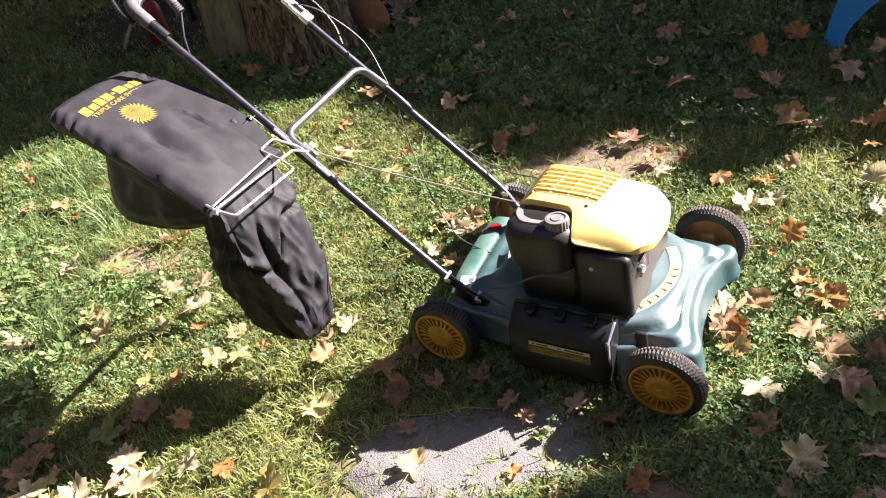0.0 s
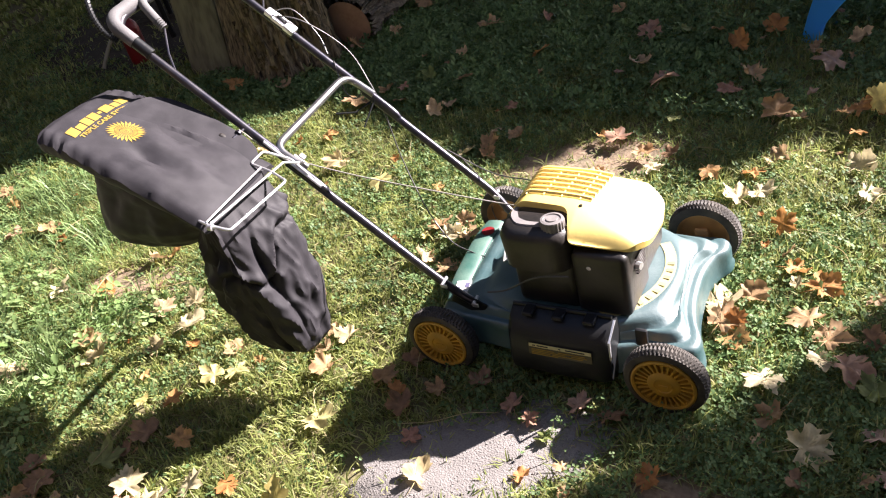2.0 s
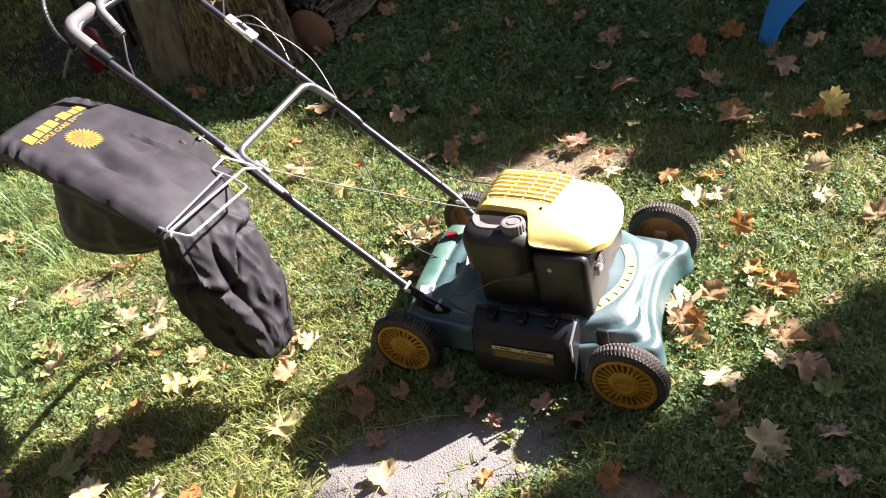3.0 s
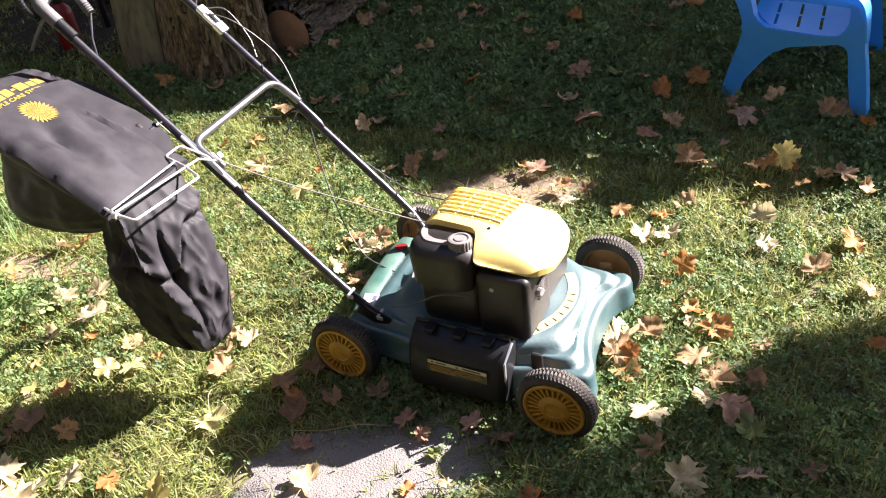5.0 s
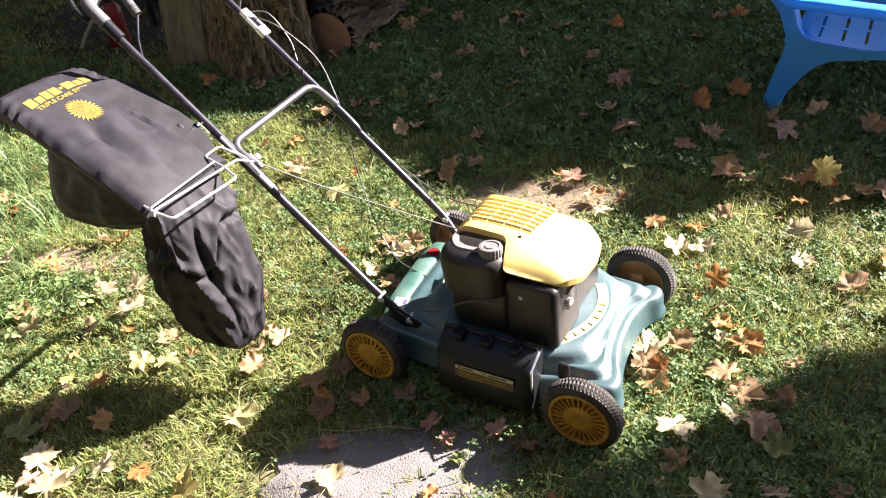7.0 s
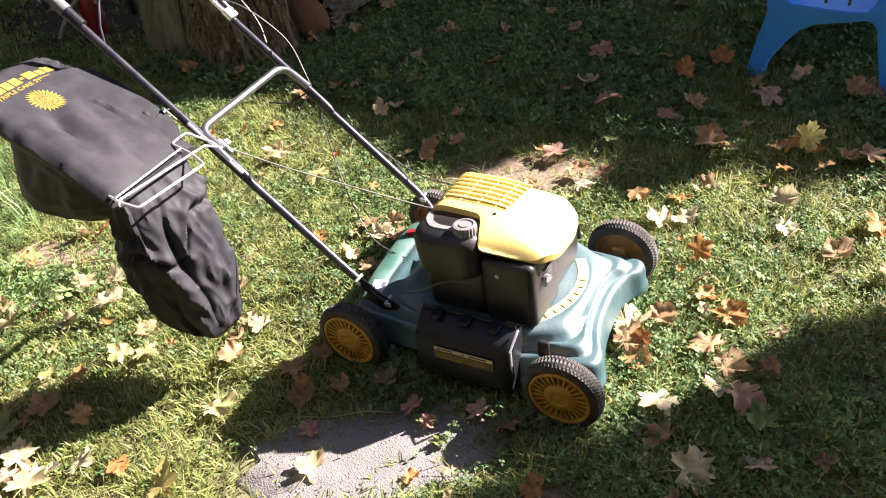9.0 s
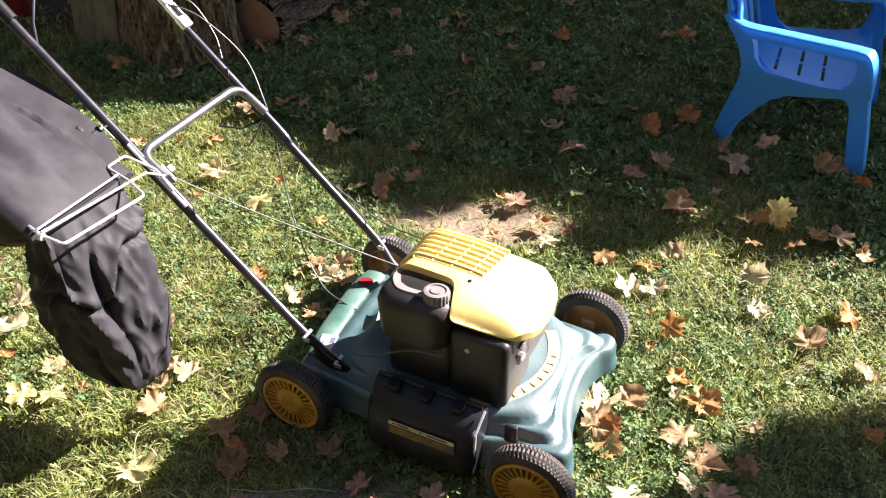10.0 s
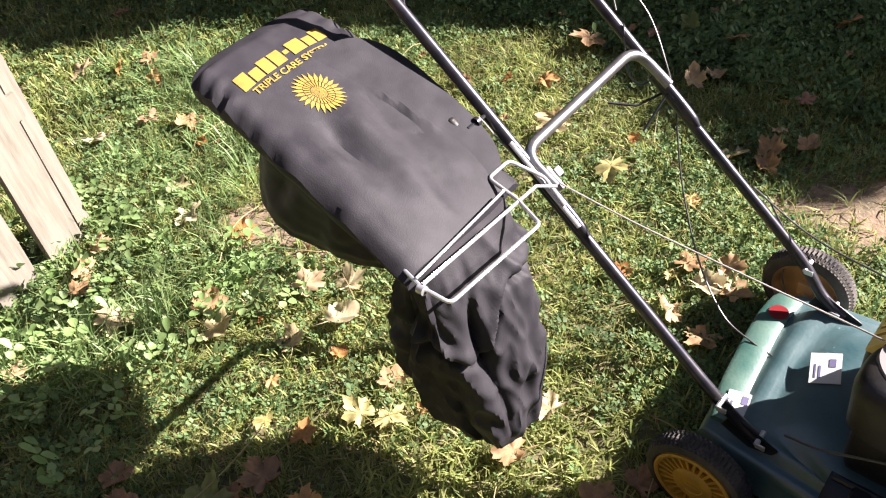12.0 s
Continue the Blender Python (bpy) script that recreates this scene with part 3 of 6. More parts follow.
def build_mower():
    mower = thing("lawn_mower", "dusty teal and yellow push lawn mower standing on the lawn", "lawn mower", at=(0.3, 0.3, 0))
    # deck: skirt, shoulder, then a round housing under the engine
    line = deck_outline()
    mid = Vector((0.335, 0.30, 0))
    bm = bmesh.new()
    rings = []

    def ring(scale, z, to_circle=0.0, radius=0.2):
        out = []
        for p in line:
            d = p - mid
            a = math.atan2(d.y, d.x)
            c = Vector((math.cos(a), math.sin(a), 0)) * radius
            q = d * scale * (1 - to_circle) + c * to_circle
            out.append(mid + q + Vector((0, 0, z)))
        return out
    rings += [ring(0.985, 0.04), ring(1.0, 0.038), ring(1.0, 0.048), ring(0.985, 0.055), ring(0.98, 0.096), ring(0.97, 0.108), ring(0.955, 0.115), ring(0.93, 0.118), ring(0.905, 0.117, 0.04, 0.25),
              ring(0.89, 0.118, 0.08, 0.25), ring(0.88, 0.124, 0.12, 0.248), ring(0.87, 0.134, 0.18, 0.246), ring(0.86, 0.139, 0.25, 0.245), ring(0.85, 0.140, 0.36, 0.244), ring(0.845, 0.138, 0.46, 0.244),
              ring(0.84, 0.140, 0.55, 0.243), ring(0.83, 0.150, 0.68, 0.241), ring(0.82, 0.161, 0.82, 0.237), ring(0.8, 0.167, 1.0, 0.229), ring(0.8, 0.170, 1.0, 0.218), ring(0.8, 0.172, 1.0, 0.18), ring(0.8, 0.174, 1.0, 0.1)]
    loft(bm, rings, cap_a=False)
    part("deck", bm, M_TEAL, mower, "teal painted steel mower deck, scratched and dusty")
    # yellow band round the front of the housing, with marks
    bm = bmesh.new()
    a0, a1, k = radians(-66), radians(38), 30
    rings = [[mid + Vector((r * math.cos(a0 + (a1 - a0) * i / k), r * math.sin(a0 + (a1 - a0) * i / k), z)) for r, z in ((0.186, 0.1735), (0.214, 0.1705), (0.214, 0.165), (0.186, 0.167))] for i in range(k + 1)]
    loft(bm, rings)
    part("deck_decal", bm, M_DECAL, mower, "worn yellow decal band")
    for i in range(8):
        bm = bmesh.new()
        a = radians(-44 + 8 * i)
        q = Matrix.Translation(mid) @ Matrix.Rotation(a, 4, "Z") @ Matrix.Translation((0.201, 0, 0.1735))
        box(bm, (0, 0, 0), (0.017, 0.011, 0.001), m=q)
        part("decal_mark", bm, M_DECALMARK, mower)
    # raised lip with labels along the rear of the deck
    bm = bmesh.new()
    path = [(-0.01, 0.135, 0.118), (-0.03, 0.2, 0.12), (-0.045, 0.3, 0.12), (-0.058, 0.42, 0.118), (-0.055, 0.5, 0.116)]
    rings = []
    for p in smooth_curve(path, 6):
        rings.append([p + Vector(o) for o in ((-0.03, 0, -0.02), (-0.028, 0, 0.004), (-0.02, 0, 0.01), (0.02, 0, 0.012), (0.03, 0, 0.006), (0.035, 0, -0.02))])
    loft(bm, rings)
    part("rear_lip", bm, M_LIP, mower, "lighter teal rear edge of the deck")
    for name, c, s, mat, rz, label in (("label", (-0.008, 0.178, 0.134), (0.042, 0.062, 0.001), M_WHITE, 14, "white paper label"), ("warning_label", (-0.05, 0.44, 0.131), (0.036, 0.036, 0.001), M_RED, 6, "faded red round label"),
                                       ("label", (0.094, 0.318, 0.173), (0.055, 0.075, 0.001), M_WHITE, 20, "white paper label")):
        bm = bmesh.new()
        m = Matrix.Translation(c) @ Matrix.Rotation(radians(rz), 4, "Z")
        if name == "warning_label":
            lathe(bm, [(0.02, 0), (0.02, 0.001), (0.002, 0.001)], 24, m)
        else:
            box(bm, (0, 0, 0), s, m=m @ Matrix.Rotation(radians(-14 if c[0] > 0.05 else 0), 4, "Y"))
        lab = part(name, bm, mat, mower, label)
        for dx, dy, w, h in ((0.012, 0.012, 0.012, 0.02), (-0.01, -0.01, 0.004, 0.03), (-0.018, -0.008, 0.003, 0.034)):
            if name == "label":
                bm = bmesh.new()
                box(bm, (dx, dy, 0.0012), (w, h, 0.0006), m=m @ Matrix.Rotation(radians(-14 if c[0] > 0.05 else 0), 4, "Y"))
                part("label_bar", bm, M_BLUEGREY, lab)
    # wheels
    for c, side in (((0.0, 0.0, 0.09), -1), ((0.6, 0.0, HUB_Z), -1), ((-0.045, 0.605, 0.09), 1), ((0.552, 0.61, HUB_Z), 1)):
        wheel_parts(mower, c, side)
    # wheel brackets: height levers
    for x, y, sgn in ((0.0, 0.062, 1), (0.6, 0.062, 1), (-0.04, 0.553, -1), (0.552, 0.556, -1)):
        bm = bmesh.new()
        box(bm, (x, y, 0.105), (0.07, 0.012, 0.07) if sgn > 0 else (0.036, 0.010, 0.04), 0.004)
        sweep(bm, [(x, y - 0.02 * sgn, HUB_Z), (x, y + 0.05 * sgn, HUB_Z)], 0.009, 10)
        part("axle_bracket", bm, M_DARK if sgn > 0 else M_RIMDIRT, mower)
    for x, y, z, rz in ((0.528, 0.088, 0.15, 0), (0.43, 0.548, 0.165, 10)):
        bm = bmesh.new()
        box(bm, (x, y, z), (0.03, 0.012, 0.05), 0.004, m=None)
        part("height_lever", bm, M_DARK, mower)
    # engine block
    bm = bmesh.new()
    box(bm, (0.345, 0.295, 0.235), (0.285, 0.31, 0.15), 0.035, 4)
    part("engine", bm, M_ENGINE, mower, "black dusty engine block")
    bm = bmesh.new()
    box(bm, (0.428, 0.2, 0.262), (0.138, 0.155, 0.185), 0.016, 3)
    part("muffler_guard", bm, M_ENGINE, mower)
    bm = bmesh.new()
    box(bm, (0.28, 0.2, 0.242), (0.17, 0.14, 0.15), 0.02, 3)
    part("air_filter_box", bm, M_ENGINE, mower)
    bm = bmesh.new()
    box(bm, (0.32, 0.3, 0.308), (0.31, 0.185, 0.13), 0.03, 3)
    part("blower_housing", bm, M_ENGINE, mower)
    for i in range(6):
        bm = bmesh.new()
        box(bm, (0.495, 0.215, 0.262 + 0.009 * i), (0.016, 0.06, 0.0035), 0.001, 1)
        part("cooling_fin", bm, M_ENGINE, mower)
    bm = bmesh.new()
    sweep(bm, [(0.500, 0.185, 0.29), (0.512, 0.182, 0.29)], 0.01, 8)
    part("bolt", bm, M_CHROME, mower)
    bm = bmesh.new()
    sweep(bm, [(0.405, 0.128, 0.315), (0.405, 0.121, 0.315)], 0.006, 8)
    part("bolt", bm, M_TUBEBRIGHT, mower)
    # fuel tank at the rear near corner with its cap
    bm = bmesh.new()
    rings = []
    for z, grow in ((0.295, -0.012), (0.30, 0.0), (0.385, 0.004), (0.402, -0.003), (0.411, -0.018), (0.413, -0.04)):
        ring_pts = []
        for k2 in range(40):
            a = 2 * math.pi * k2 / 40
            ca, sa = math.cos(a), math.sin(a)
            ex = 3.4
            rr = (abs(ca / (0.088 + grow)) ** ex + abs(sa / (0.068 + grow)) ** ex) ** (-1 / ex)
            ring_pts.append((0.270 + rr * ca, 0.170 + rr * sa, z))
        rings.append(ring_pts)
    loft(bm, rings)
    part("fuel_tank", bm, M_ENGINE, mower, "black plastic fuel tank")
    m = Matrix.Translation((0.318, 0.150, 0.404)) @ Matrix.Rotation(radians(-4), 4, "X")
    bm = bmesh.new()
    rings = []
    for r, hh, grip in ((0.026, 0.0, 0), (0.030, 0.002, 1), (0.030, 0.021, 1), (0.028, 0.026, 0), (0.022, 0.027, 0), (0.021, 0.0245, 0), (0.014, 0.0245, 0), (0.013, 0.027, 0), (0.002, 0.027, 0)):
        rings.append([m @ Vector(((r - 0.0022 * grip * (k2 % 4 < 2)) * math.cos(math.pi * k2 / 40), (r - 0.0022 * grip * (k2 % 4 < 2)) * math.sin(math.pi * k2 / 40), hh)) for k2 in range(80)])
    loft(bm, rings)
    part("fuel_cap", bm, M_TRIM, mower, "grey ribbed fuel cap")
    bm = bmesh.new()
    trim = smooth_curve([(0.196, 0.24, 0.404), (0.198, 0.185, 0.412), (0.225, 0.148, 0.414), (0.262, 0.142, 0.415), (0.295, 0.146, 0.416)], 6)
    rings = [[p + Vector((0.010, 0.012, -0.001)), p + Vector((-0.002, -0.004, 0.001)), p + Vector((-0.006, -0.014, -0.010)), p + Vector((0.006, 0.008, -0.012))] for p in trim]
    loft(bm, rings)
    part("tank_trim", bm, M_TRIM, mower, "grey trim curve")
    m = Matrix.Translation((0.247, 0.105, 0.381)) @ Matrix.Rotation(radians(62), 4, "X") @ Matrix.Diagonal((1.5, 0.8, 1, 1))
    bm = bmesh.new()
    lathe(bm, [(0.011, -0.004), (0.011, 0.0), (0.009, 0.001), (0.001, 0.001)], 24, m)
    part("badge", bm, M_GREYPLATE, mower, "small oval badge")
    # yellow engine cover: a wedge that falls to the front, cut out round the tank, with a ribbed grille on its rear half
    lip = [(0.168, 0.215, 0.374), (0.335, 0.207, 0.386), (0.350, 0.168, 0.390), (0.362, 0.118, 0.385), (0.43, 0.134, 0.369), (0.503, 0.152, 0.352), (0.534, 0.20, 0.344),
           (0.540, 0.285, 0.344), (0.526, 0.352, 0.350), (0.47, 0.388, 0.360), (0.40, 0.400, 0.368), (0.28, 0.402, 0.372), (0.19, 0.392, 0.372), (0.165, 0.355, 0.372)]

    def cover_z(x, y):
        """The height of the cover over (x, y): several slopes that meet in soft edges."""
        ahead = max(0.0, x - 0.36)
        slopes = (0.434 - 0.02 * (x - 0.25), 0.436 - 0.30 * (x - 0.35), 0.452 - 0.62 * (x - 0.385), 0.425 + 0.42 * (y - 0.185) - 0.2 * ahead, 0.372 + 1.15 * (x - 0.160), 0.366 + 1.3 * (0.406 - y),
                  0.350 + 1.6 * (0.544 - x), 0.366 + 1.2 * (y - 0.106 - 0.25 * ahead) - 0.12 * ahead)
        k = 0.007
        return -k * math.log(sum(math.exp(-q / k) for q in slopes))
    rim = rounded_path([*lip, lip[0]], 0.02, 6)
    rim = [p for p, q in zip(rim, rim[1:]) if (p - q).length > 1e-4]
    dense = []
    for p, q in zip(rim, rim[1:] + rim[:1]):
        c = max(1, round((q - p).length / 0.008))
        dense += [p.lerp(q, i / c) for i in range(c)]
    mid_c = Vector((0.385, 0.285, 0))
    bm = bmesh.new()
    rings = [[Vector((p.x, p.y, p.z)) + (mid_c - p) * Vector((0.03, 0.03, 0)) for p in dense], dense]
    for f in (0.0, 0.015, 0.035, 0.06, 0.09, 0.13, 0.18, 0.24, 0.32, 0.42, 0.54, 0.68, 0.82, 0.95):
        ring = []
        for p in dense:
            q = Vector((p.x + (mid_c.x - p.x) * f, p.y + (mid_c.y - p.y) * f, 0))
            ring.append(Vector((q.x, q.y, max(p.z + 0.004, cover_z(q.x, q.y)))))
        rings.append(ring)
    loft(bm, rings, cap_a=False)
    part("engine_cover", bm, M_YELLOW, mower, "yellow plastic engine cover")
    bm = bmesh.new()
    lathe(bm, [(0.0045, -0.003), (0.0045, 0.0012), (0.003, 0.0016), (0.001, 0.0012)], 12, Matrix.Translation((0.366, 0.218, cover_z(0.366, 0.218) + 0.0008)))
    part("screw", bm, M_DARK, mower)
    for i in range(7):
        y = 0.243 + 0.0185 * i
        pts = [Vector((x, y, cover_z(x, y))) for x in (0.172, 0.178, 0.186, 0.194, 0.202, 0.212, 0.225, 0.25, 0.29, 0.33, 0.36, 0.384 + 0.0025 * i)]
        # no gap is cut: a darker strip holds the slot's shade in its colour
        bm = bmesh.new()
        loft(bm, [[p + Vector((0, -0.0036, -0.004)), p + Vector((0, -0.0036, 0.0008)), p + Vector((0, 0.0036, 0.0008)), p + Vector((0, 0.0036, -0.004))] for p in pts])
        part("grille_slot", bm, M_SLOT, mower, "dark grille slot")
        bm = bmesh.new()
        loft(bm, [[p + Vector((0, 0.006 + o[0], o[1])) for o in ((-0.0025, -0.003), (-0.0015, 0.0028), (0.0005, 0.0048), (0.0055, 0.0048), (0.0075, 0.0028), (0.0085, -0.003))] for p in pts])
        part("grille_rib", bm, M_YELLOW, mower)
        for x in (0.215, 0.262, 0.309, 0.356):
            bm = bmesh.new()
            box(bm, (x + 0.002 * i, y, cover_z(x, y) + 0.0004), (0.004, 0.010, 0.003), 0.001, 1)
            part("grille_bar", bm, M_YELLOW, mower)
    # discharge chute on the near side
    bm = bmesh.new()
    rings = []
    for x, dy in ((0.195, 0.02), (0.21, 0.0), (0.33, -0.004), (0.45, 0.0), (0.468, 0.012)):
        rings.append([(x, 0.10, 0.195), (x, 0.075 + dy, 0.192), (x, 0.045 + dy, 0.176), (x, 0.022 + dy, 0.15), (x, 0.006 + dy, 0.07), (x, 0.012 + dy, 0.05), (x, 0.06, 0.045), (x, 0.11, 0.1)])
    loft(bm, rings)
    part("discharge_chute", bm, M_DARK, mower, "black plastic side discharge flap")
    bm = bmesh.new()
    sweep(bm, [(0.20, 0.09, 0.198), (0.46, 0.09, 0.198)], 0.006, 8)
    for x in (0.25, 0.33, 0.41):
        box(bm, (x, 0.075, 0.197), (0.03, 0.045, 0.012), 0.003, 1)
    part("chute_hinge", bm, M_DARK, mower)
    bm = bmesh.new()
    loft(bm, [[(0.462, 0.03, 0.075), (0.466, 0.03, 0.075), (0.466, 0.034, 0.075), (0.462, 0.034, 0.075)], [(0.47, 0.02, 0.18), (0.474, 0.02, 0.18), (0.474, 0.026, 0.18), (0.47, 0.026, 0.18)],
              [(0.468, 0.075, 0.205), (0.472, 0.075, 0.205), (0.472, 0.08, 0.2), (0.468, 0.08, 0.2)]])
    part("chute_spring", bm, M_CHROME, mower, "bare metal edge of the chute")
    bm = bmesh.new()
    tilt = Matrix.Translation((0.345, 0.0115, 0.128)) @ Matrix.Rotation(radians(-11), 4, "X")
    box(bm, (0, -0.002, 0), (0.165, 0.001, 0.032), m=tilt)
    wl = part("warning_label", bm, M_LABEL, mower, "dark label with a yellow warning heading")
    for z, h, mat, cells in ((0.0112, 0.009, M_DECAL, ((0.0, 0.162),)), (0.0, 0.0022, M_PRINT, ((-0.045, 0.06), (0.03, 0.07))), (-0.0045, 0.0022, M_PRINT, ((-0.03, 0.09), (0.05, 0.04))), (-0.009, 0.0022, M_PRINT, ((-0.05, 0.05), (0.02, 0.08))), (-0.0135, 0.0022, M_PRINT, ((-0.04, 0.07),))):
        for cx, w in cells:
            bm = bmesh.new()
            box(bm, (cx, -0.003, z), (w, 0.001, h), m=tilt)
            part("label_bar", bm, mat, wl)
    for cx, w in ((-0.068, 0.008), (-0.045, 0.03), (0.0, 0.006), (0.04, 0.05)):
        bm = bmesh.new()
        box(bm, (cx, -0.0038, 0.0112), (w, 0.001, 0.0032), m=tilt)
        part("label_bar", bm, M_DARK, wl)
    return mower


def build_handle(mower):
    """Two lower tubes, the upper loop with its foam grip, the cross bar, levers, knobs and cables."""
    def on(x, y, off=0.0):
        return Vector((x, y, 0.207 - 0.92 * (x + 0.011) + off))
    R = 0.0115
    for name, y in (("lower_tube", 0.110), ("lower_tube", 0.50)):
        bm = bmesh.new()
        yy = y + (0.012 if y < 0.3 else -0.012)
        sweep(bm, rounded_path([(0.062, yy, 0.142), (0.012, yy, 0.172), on(-0.035, y), on(-0.40, y)], 0.05), R, 12)
        part(name, bm, M_TUBE, mower, "dark painted steel handle tube")
    bm = bmesh.new()
    a, b = on(-0.30, 0.110), on(-0.30, 0.50)
    loop = rounded_path([on(-0.29, 0.110, 0.006), on(-0.32, 0.110, 0.012), on(-0.83, 0.110, 0.004), on(-0.838, 0.50, 0.004), on(-0.32, 0.50, 0.012), on(-0.29, 0.50, 0.006)], 0.075, 8)
    sweep(bm, loop, [0.005] + [R] * (len(loop) - 2) + [0.005], 12)
    part("upper_handle", bm, M_TUBE, mower, "dark painted steel upper handle loop")
    bm = bmesh.new()
    sweep(bm, rounded_path([on(-0.765, 0.110, 0.012), on(-0.832, 0.110, 0.012), on(-0.838, 0.22, 0.012)], 0.075, 8), 0.0185, 14)
    part("grip", bm, M_FOAM, mower, "grey worn foam grip")
    bm = bmesh.new()
    sweep(bm, rounded_path([on(-0.838, 0.39, 0.012), on(-0.834, 0.50, 0.012), on(-0.76, 0.50, 0.012)], 0.075, 8), 0.0185, 14)
    part("grip", bm, M_FOAM, mower, "grey worn foam grip")
    for y in (0.110, 0.50):
        bm = bmesh.new()
        sweep(bm, [on(-0.725, y, 0.012), on(-0.765, y, 0.012)], 0.0165, 12)
        part("sleeve", bm, M_DARK, mower)
    bm = bmesh.new()
    sweep(bm, rounded_path([on(-0.36, 0.114, 0.030), on(-0.428, 0.114, 0.014), on(-0.440, 0.496, 0.014), on(-0.36, 0.496, 0.026)], 0.055, 6), 0.0108, 12)
    part("cross_bar", bm, M_TUBEBRIGHT, mower, "bare steel cross bar")
    # bail lever across the top, with its rods
    bm = bmesh.new()
    sweep(bm, rounded_path([(-0.772, 0.212, 0.925), (-0.832, 0.228, 0.988), (-0.812, 0.64, 0.968), (-0.752, 0.612, 0.905)], 0.05, 8), 0.0128, 12)
    part("bail_lever", bm, M_FOAM, mower, "grey coated bail lever")
    for c, d in (((-0.772, 0.212, 0.925), (-0.755, 0.209, 0.905)), ((-0.752, 0.612, 0.905), (-0.738, 0.606, 0.888))):
        c, d = Vector(c), Vector(d)
        bm = bmesh.new()
        sweep(bm, [c.lerp(d, i / 12) for i in range(13)], [0.0115 if i % 3 else 0.014 for i in range(13)], 12)
        part("lever_tip", bm, M_FOAM, mower)
    for pts in (((-0.756, 0.21, 0.906), (-0.71, 0.15, 0.86), (-0.675, 0.118, 0.828)), ((-0.74, 0.607, 0.89), (-0.70, 0.56, 0.855), (-0.672, 0.51, 0.826))):
        bm = bmesh.new()
        sweep(bm, pts, 0.0035, 8)
        part("lever_rod", bm, M_TUBE, mower)
    # coiled cord that runs up from the grip
    bm = bmesh.new()
    cord = smooth_curve([(-0.80, 0.088, 0.925), (-0.835, 0.082, 0.962), (-0.885, 0.115, 1.015), (-0.955, 0.2, 1.078), (-1.02, 0.27, 1.14)], 16)
    sweep(bm, cord, [0.0062 if i % 2 else 0.0088 for i in range(len(cord))], 8)
    part("cord", bm, M_DARK, mower, "black coiled cord")
    # cable clamp on the far tube
    bm = bmesh.new()
    q = Matrix.Translation(on(-0.615, 0.5, 0.025)) @ Matrix.Rotation(math.atan(0.92), 4, "Y")
    box(bm, (-0.035, 0, 0), (0.035, 0.028, 0.016), 0.004, 2, m=q)
    box(bm, (0.035, 0, 0), (0.035, 0.034, 0.018), 0.004, 2, m=q)
    box(bm, (0, -0.013, 0), (0.05, 0.007, 0.012), 0.002, 1, m=q)
    box(bm, (0, 0.013, 0), (0.05, 0.007, 0.012), 0.002, 1, m=q)
    part("cable_clamp", bm, M_CHROME, mower, "bare metal cable clamp")
    # knobs and bolts
    bm = bmesh.new()
    sweep(bm, [on(-0.498, 0.125, 0.012), on(-0.498, 0.055, 0.012)], 0.004, 8)
    sweep(bm, [on(-0.498, 0.082, 0.012), on(-0.498, 0.075, 0.012)], 0.010, 10)
    part("bolt", bm, M_TUBE, mower)
    bm = bmesh.new()
    q = Matrix.Translation(on(-0.515, 0.045, -0.005)) @ Matrix.Rotation(radians(40), 4, "Y")
    box(bm, (0, 0, 0), (0.046, 0.018, 0.022), 0.007, 3, m=q)
    box(bm, (0.024, -0.004, -0.02), (0.018, 0.014, 0.03), 0.005, 2, m=q)
    part("wing_knob", bm, M_ENGINE, mower, "black plastic wing knob")
    bm = bmesh.new()
    q = Matrix.Translation(on(-0.385, 0.142, -0.004)) @ Matrix.Rotation(math.atan(0.92), 4, "Y")
    box(bm, (0, 0, 0), (0.05, 0.01, 0.016), 0.003, 2, m=q)
    box(bm, (-0.005, 0.012, 0.004), (0.018, 0.016, 0.014), 0.003, 2, m=q)
    part("wing_knob", bm, M_GREYPLATE, mower, "grey metal wing nut")
    for p in ((-0.011, 0.11, 0.212), (0.064, 0.12, 0.150), (-0.03, 0.5, 0.225), (0.04, 0.49, 0.150)):
        bm = bmesh.new()
        sweep(bm, [Vector(p) + Vector((0, -0.016, 0)), Vector(p) + Vector((0, 0.016, 0.004))], 0.005, 8)
        box(bm, Vector(p) + Vector((0.008, -0.016, 0)), (0.018, 0.004, 0.012), 0.001, 1)
        part("bolt", bm, M_CHROME, mower)
    for y in (0.118, 0.488):
        bm = bmesh.new()
        q = Matrix.Translation((0.045, y, 0.142)) @ Matrix.Rotation(radians(25), 4, "Y")
        box(bm, (0, 0, 0), (0.10, 0.006, 0.05), 0.004, 2, m=q)
        part("handle_bracket", bm, M_DARK, mower)
    # tie on the far tube
    bm = bmesh.new()
    sweep(bm, [on(-0.36, 0.515, 0.01), on(-0.40, 0.44, -0.04), on(-0.44, 0.40, -0.06)], 0.003, 6)
    sweep(bm, [on(-0.36, 0.49, 0.01), on(-0.37, 0.42, -0.05)], 0.0025, 6)
    part("cable_tie", bm, M_DARK, mower)
